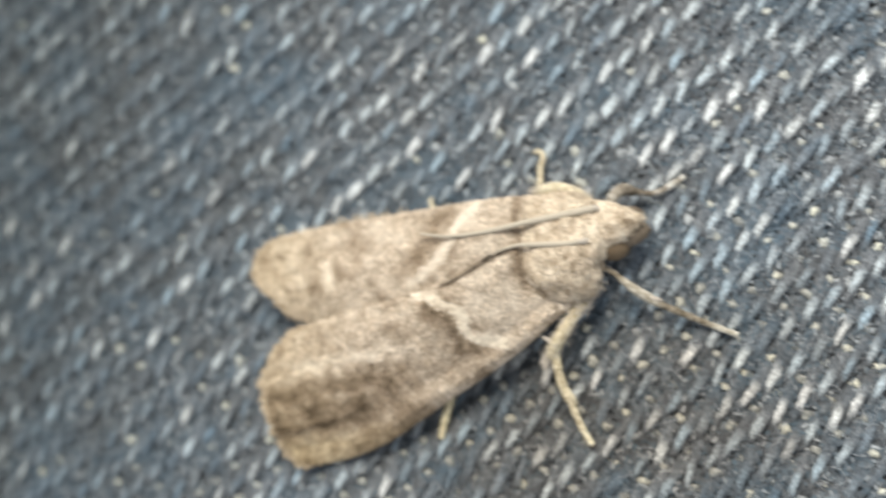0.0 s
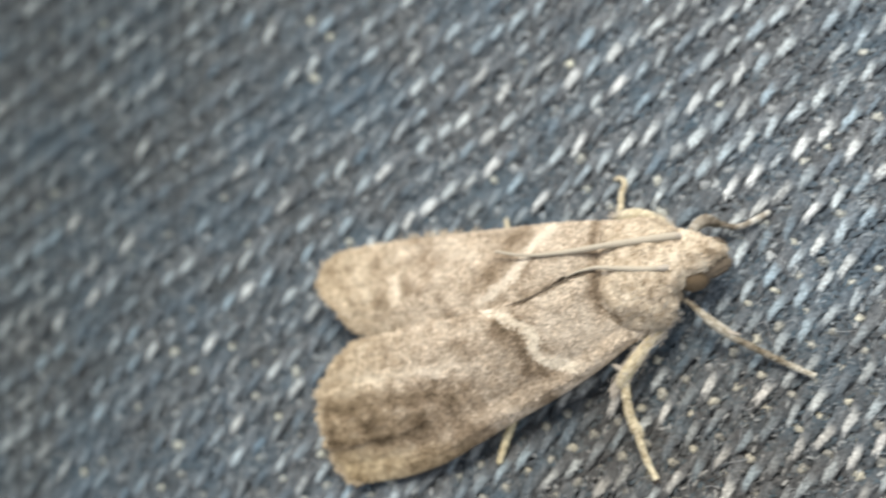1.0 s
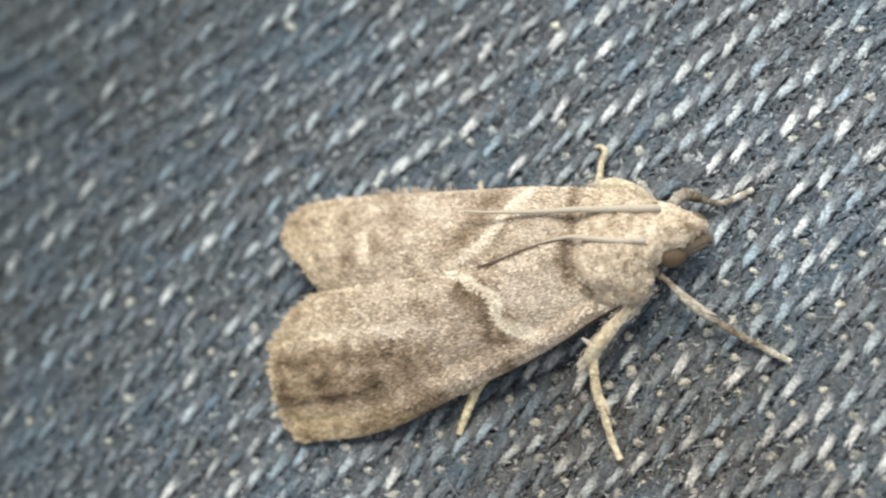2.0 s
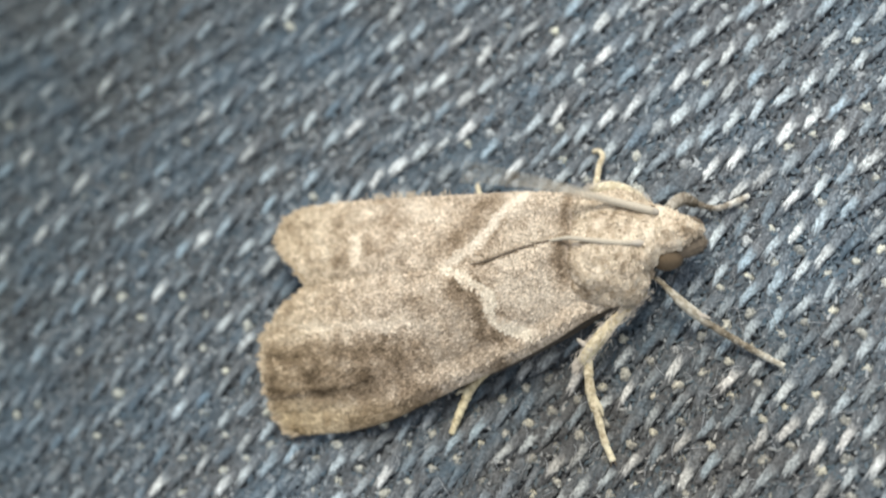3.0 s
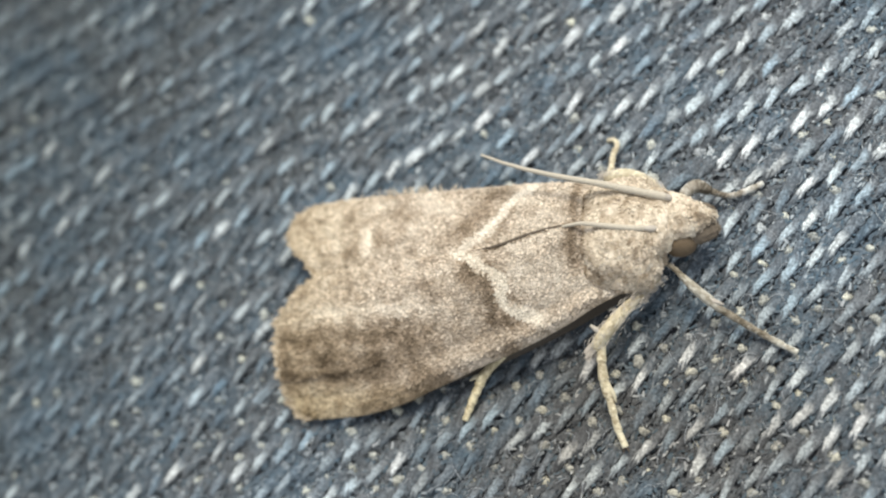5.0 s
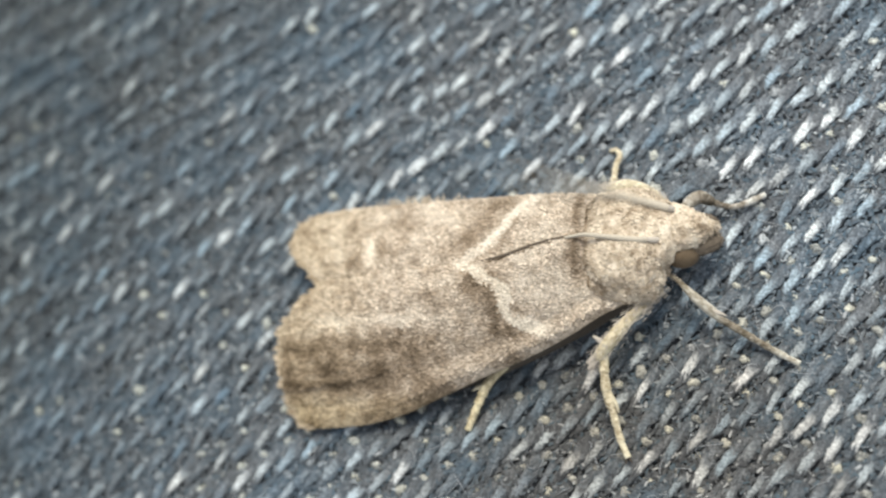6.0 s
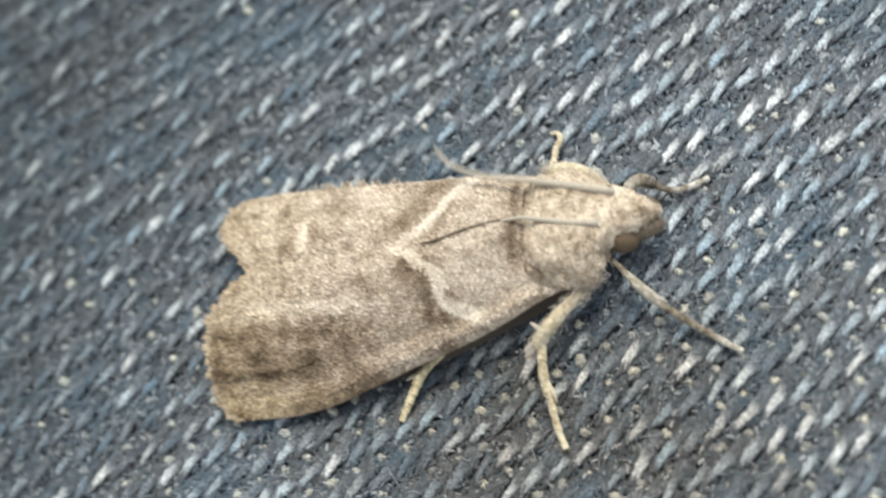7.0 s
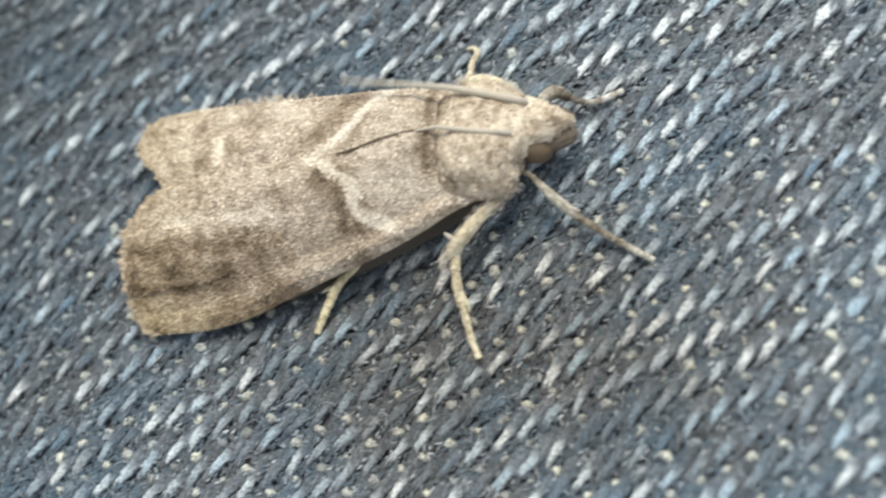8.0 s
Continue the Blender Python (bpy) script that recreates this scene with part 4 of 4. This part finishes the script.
    part("spur", mesh_of("spur", v, f, [TUFT]), ob, "short pale spur")
    v, f = tube([(-0.02, -4.4, 0.55), (0.14, -4.66, 0.5), (0.19, -4.86, 0.42)], [0.07, 0.065, 0.02], 10, 8)
    part("spur", mesh_of("spur", v, f, [LEG]), ob, "yellowish spur")
    v, f = join(tube([(0.38, -5.98, 0.09), (0.46, -6.08, 0.07), (0.50, -6.17, 0.03)], [0.035, 0.03, 0.008], 8, 6), tube([(0.38, -5.98, 0.09), (0.35, -6.10, 0.07), (0.34, -6.19, 0.03)], [0.035, 0.03, 0.008], 8, 6))
    part("claw", mesh_of("claw", v, f, [PALP]), ob, "tiny paired dark claw")
    ob = leg("hindleg", "yellowish hind foot beneath the wing", [(-2.4, -2.6, 0.75), (-2.9, -3.46, 0.6), (-3.32, -3.83, 0.5), (-3.68, -4.2, 0.36)], [0.08, 0.09, 0.12, 0.15],
        [(-3.60, -4.12, 0.38), (-3.94, -4.81, 0.2), (-4.16, -5.27, 0.06)], [0.15, 0.125, 0.11, 0.085], tones=((0.5, 0.6, 0.7, 0.8), (0.85, 0.8, 0.95, 0.75, 0.95)), warm=0.75)
    v, f = tube([(-3.55, -4.08, 0.42), (-3.82, -4.14, 0.42), (-3.98, -4.22, 0.36)], [0.08, 0.07, 0.02], 10, 8)
    part("spur", mesh_of("spur", v, f, [LEG]), ob, "yellowish spur")
    up = [(1.56, 0.62, 1.05), (1.09, 1.08, 1.05), (0.46, 1.30, 1.05), (-0.1, 1.32, 0.98)]
    ob = leg("midleg", "cream tufted middle leg on the far side", up, [0.12, 0.20, 0.24, 0.14],
             [(-0.02, 1.40, 0.85), (0.02, 1.75, 0.7), (0.02, 2.15, 0.5), (0.08, 2.48, 0.3), (-0.04, 2.72, 0.14), (-0.24, 2.74, 0.05)], [0.10, 0.09, 0.085, 0.085, 0.075, 0.06], TUFT, 5, ((0.8, 0.85, 0.9, 0.85), (0.9, 0.75, 0.9, 0.7, 0.9, 0.8)), 0.42)
    shag(ob, up, 1100, 0.24, 0.018, 0.18, 0.09)
    leg("foreleg", "brownish foreleg on the far side", [(1.95, 0.5, 0.85), (2.14, 0.82, 0.88), (2.42, 1.0, 0.80), (2.72, 0.92, 0.56)], [0.13, 0.17, 0.19, 0.13],
        [(2.66, 0.94, 0.60), (3.0, 0.85, 0.42), (3.3, 0.84, 0.30), (3.7, 1.0, 0.17), (4.10, 1.21, 0.08)], [0.10, 0.085, 0.085, 0.10, 0.075], tones=((0.45, 0.62, 0.30, 0.08), (0.06, 0.30, 0.15, 0.60, 0.35, 0.95, 0.45, 0.95)), rings=6)
    HIND.append(leg("hindleg", "pale hind foot on the far side", [(-2.9, 0.7, 0.8), (-3.2, 1.2, 0.8), (-3.4, 1.5, 0.66)], [0.09, 0.10, 0.08],
        [(-3.38, 1.48, 0.68), (-3.5, 1.72, 0.5), (-3.62, 1.95, 0.05)], [0.07, 0.06, 0.05]))
    return root


cloth()
moth()

# Sweep of the waving antenna: seconds, heading at its root and at its tip (degrees outward from straight back), and rise.
SWEEP_EARLY = [(0.0, -4, 22, -4), (0.5, -5, 25, -4), (1.2, -4, 20, -3), (2.3, 1, 2, 0), (2.4, 22, 14, 12), (2.5, 12, 19, 20), (2.6, 18, 28, 12), (2.7, 12, 26, 10), (2.8, 3, 4, 0), (2.9, 8, 20, 8),
               (3.0, 14, 3, 18), (3.1, 18, 51, 6), (3.2, 3, 4, 0), (3.3, 6, 9, 8), (3.4, 3, -6, 2), (3.5, -2, -4, 2), (3.6, 2, 0, 0), (4.0, 14, 24, 0), (4.2, 19, 87, 2)]
SWEEP_LATE = [(4.4, 10, 50, 8), (4.7, 16, 75, 8), (5.0, 11, 25, 4), (5.3, 10, -12, 4), (5.4, 25, 61, 6), (5.5, 20, 116, -11), (5.6, 9, 140, 25), (5.7, 5, 14, 4), (5.8, 11, 85, 2), (5.9, 8, 57, 4),
              (6.0, 16, 15, -13), (6.1, 16, 150, 28), (6.2, 22, 119, 10), (6.3, 31, 19, 6), (6.4, 22, 83, 4), (6.5, 27, 142, 30), (6.6, 18, 85, 4), (6.7, 16, 50, 2)]
SWEEP_END = [(6.8, 21, 110, 22), (6.9, 13, 27, 8), (7.0, 8, 62, -8), (7.1, 10, 25, 2), (7.2, 12, 35, 4), (7.3, 11, 2, 2), (7.4, 11, 0, 0), (7.5, 9, 23, 3), (7.6, 12, 0, 0), (7.8, 15, -3, 0), (8.0, 11, 9, -8)]

# how far out along it the antenna begins to bend
BEND = [(0.0, 4.0), (1.2, 4.0), (2.4, 2.5), (2.5, 4.6), (2.6, 3.0), (2.9, 2.5), (3.0, 1.5), (3.2, 2.5), (3.8, 3.5), (4.0, 5.0), (4.2, 2.5), (5.3, 4.0), (5.5, 4.9), (5.8, 4.0), (6.0, 4.3), (6.2, 2.5), (6.4, 2.5), (6.5, 3.2), (6.7, 2.5), (6.9, 5.0), (7.6, 5.0), (8.0, 2.0)]

# moments at which it quivers, and by how many degrees
TREMOR = [(2.5, 9), (3.0, 9), (3.5, 5), (4.0, 14), (6.0, 17), (7.0, 4), (8.0, 6)]


def antenna_pose(t):
    rows = np.array(SWEEP_EARLY + SWEEP_LATE + SWEEP_END, float)
    first, last, rise = (np.interp(t, rows[:, 0], rows[:, k]) for k in (1, 2, 3))
    bend = np.interp(t, *np.array(BEND).T)
    tremor = sum(a * math.sin(2 * math.pi * 7 * (t - at)) * math.exp(-((t - at) / 0.12) ** 2) for at, a in TREMOR)
    first, last = first + tremor, last + tremor
    at, out = Vector(SCAPE_LEFT), []
    for k in range(FLAGELLA):
        s = (k + 0.5) / FLAGELLA
        yaw = radians(180 - (first + (last - first) * s ** bend))
        climb = radians((12 if k < 3 else 1) + rise * min(1.0, 2.0 * s))
        way = Vector((math.cos(yaw) * math.cos(climb), math.sin(yaw) * math.cos(climb), math.sin(climb)))
        turn = Matrix.Rotation(yaw, 4, "Z") @ Matrix.Rotation(-climb, 4, "Y")
        out.append(Matrix.Translation(at * MM) @ turn)
        at = at + way * FLAGELLUM_LENGTH
    return out


def motions():
    times = [k / 30 for k in range(241)]
    poses = [antenna_pose(t) for t in times]
    for k, piece in enumerate(ANTENNA):
        walk(piece, [(t, p[k]) for t, p in zip(times, poses)])
    # the far hind foot is drawn in under the wing
    walk(HIND[0], [(t, pose(0, -k * MM, 0)) for t, k in ((0.0, 0), (2.5, 0), (4.2, 0.1), (5.3, 0.5), (8.0, 0.5))])
    # the wings settle a little closer, and the one underneath sinks back into its roof shape
    hinge = Matrix.Translation((0, -0.5 * MM, 1.5 * MM))
    for ob, turn, roll, shift, settling in (
            (WINGS[0], 1.9, 0.0, (0.22, -0.08, 0.0), ((0.0, 1.0), (1.0, 1.0), (1.2, 0.6), (2.3, 0.45), (2.5, 0.4), (3.0, 0.2), (3.5, 0.1), (5.5, 0.0), (8.0, 0.0))),
            (WINGS[1], -1.4, 8.0, (0.24, 0.06, 0.0), ((0.0, 0.9), (1.0, 0.75), (1.2, 0.8), (2.3, 1.0), (2.5, 1.0), (2.8, 0.85), (3.0, 0.55), (3.5, 0.35), (4.0, 0.08), (5.3, 0.0), (8.0, 0.0)))):
        walk(ob, [(t, Matrix.Translation(Vector(shift) * k * MM) @ hinge @ Matrix.Rotation(radians(turn * k), 4, "Z") @ Matrix.Rotation(radians(roll * k), 4, "X") @ hinge.inverted()) for t, k in settling])


motions()
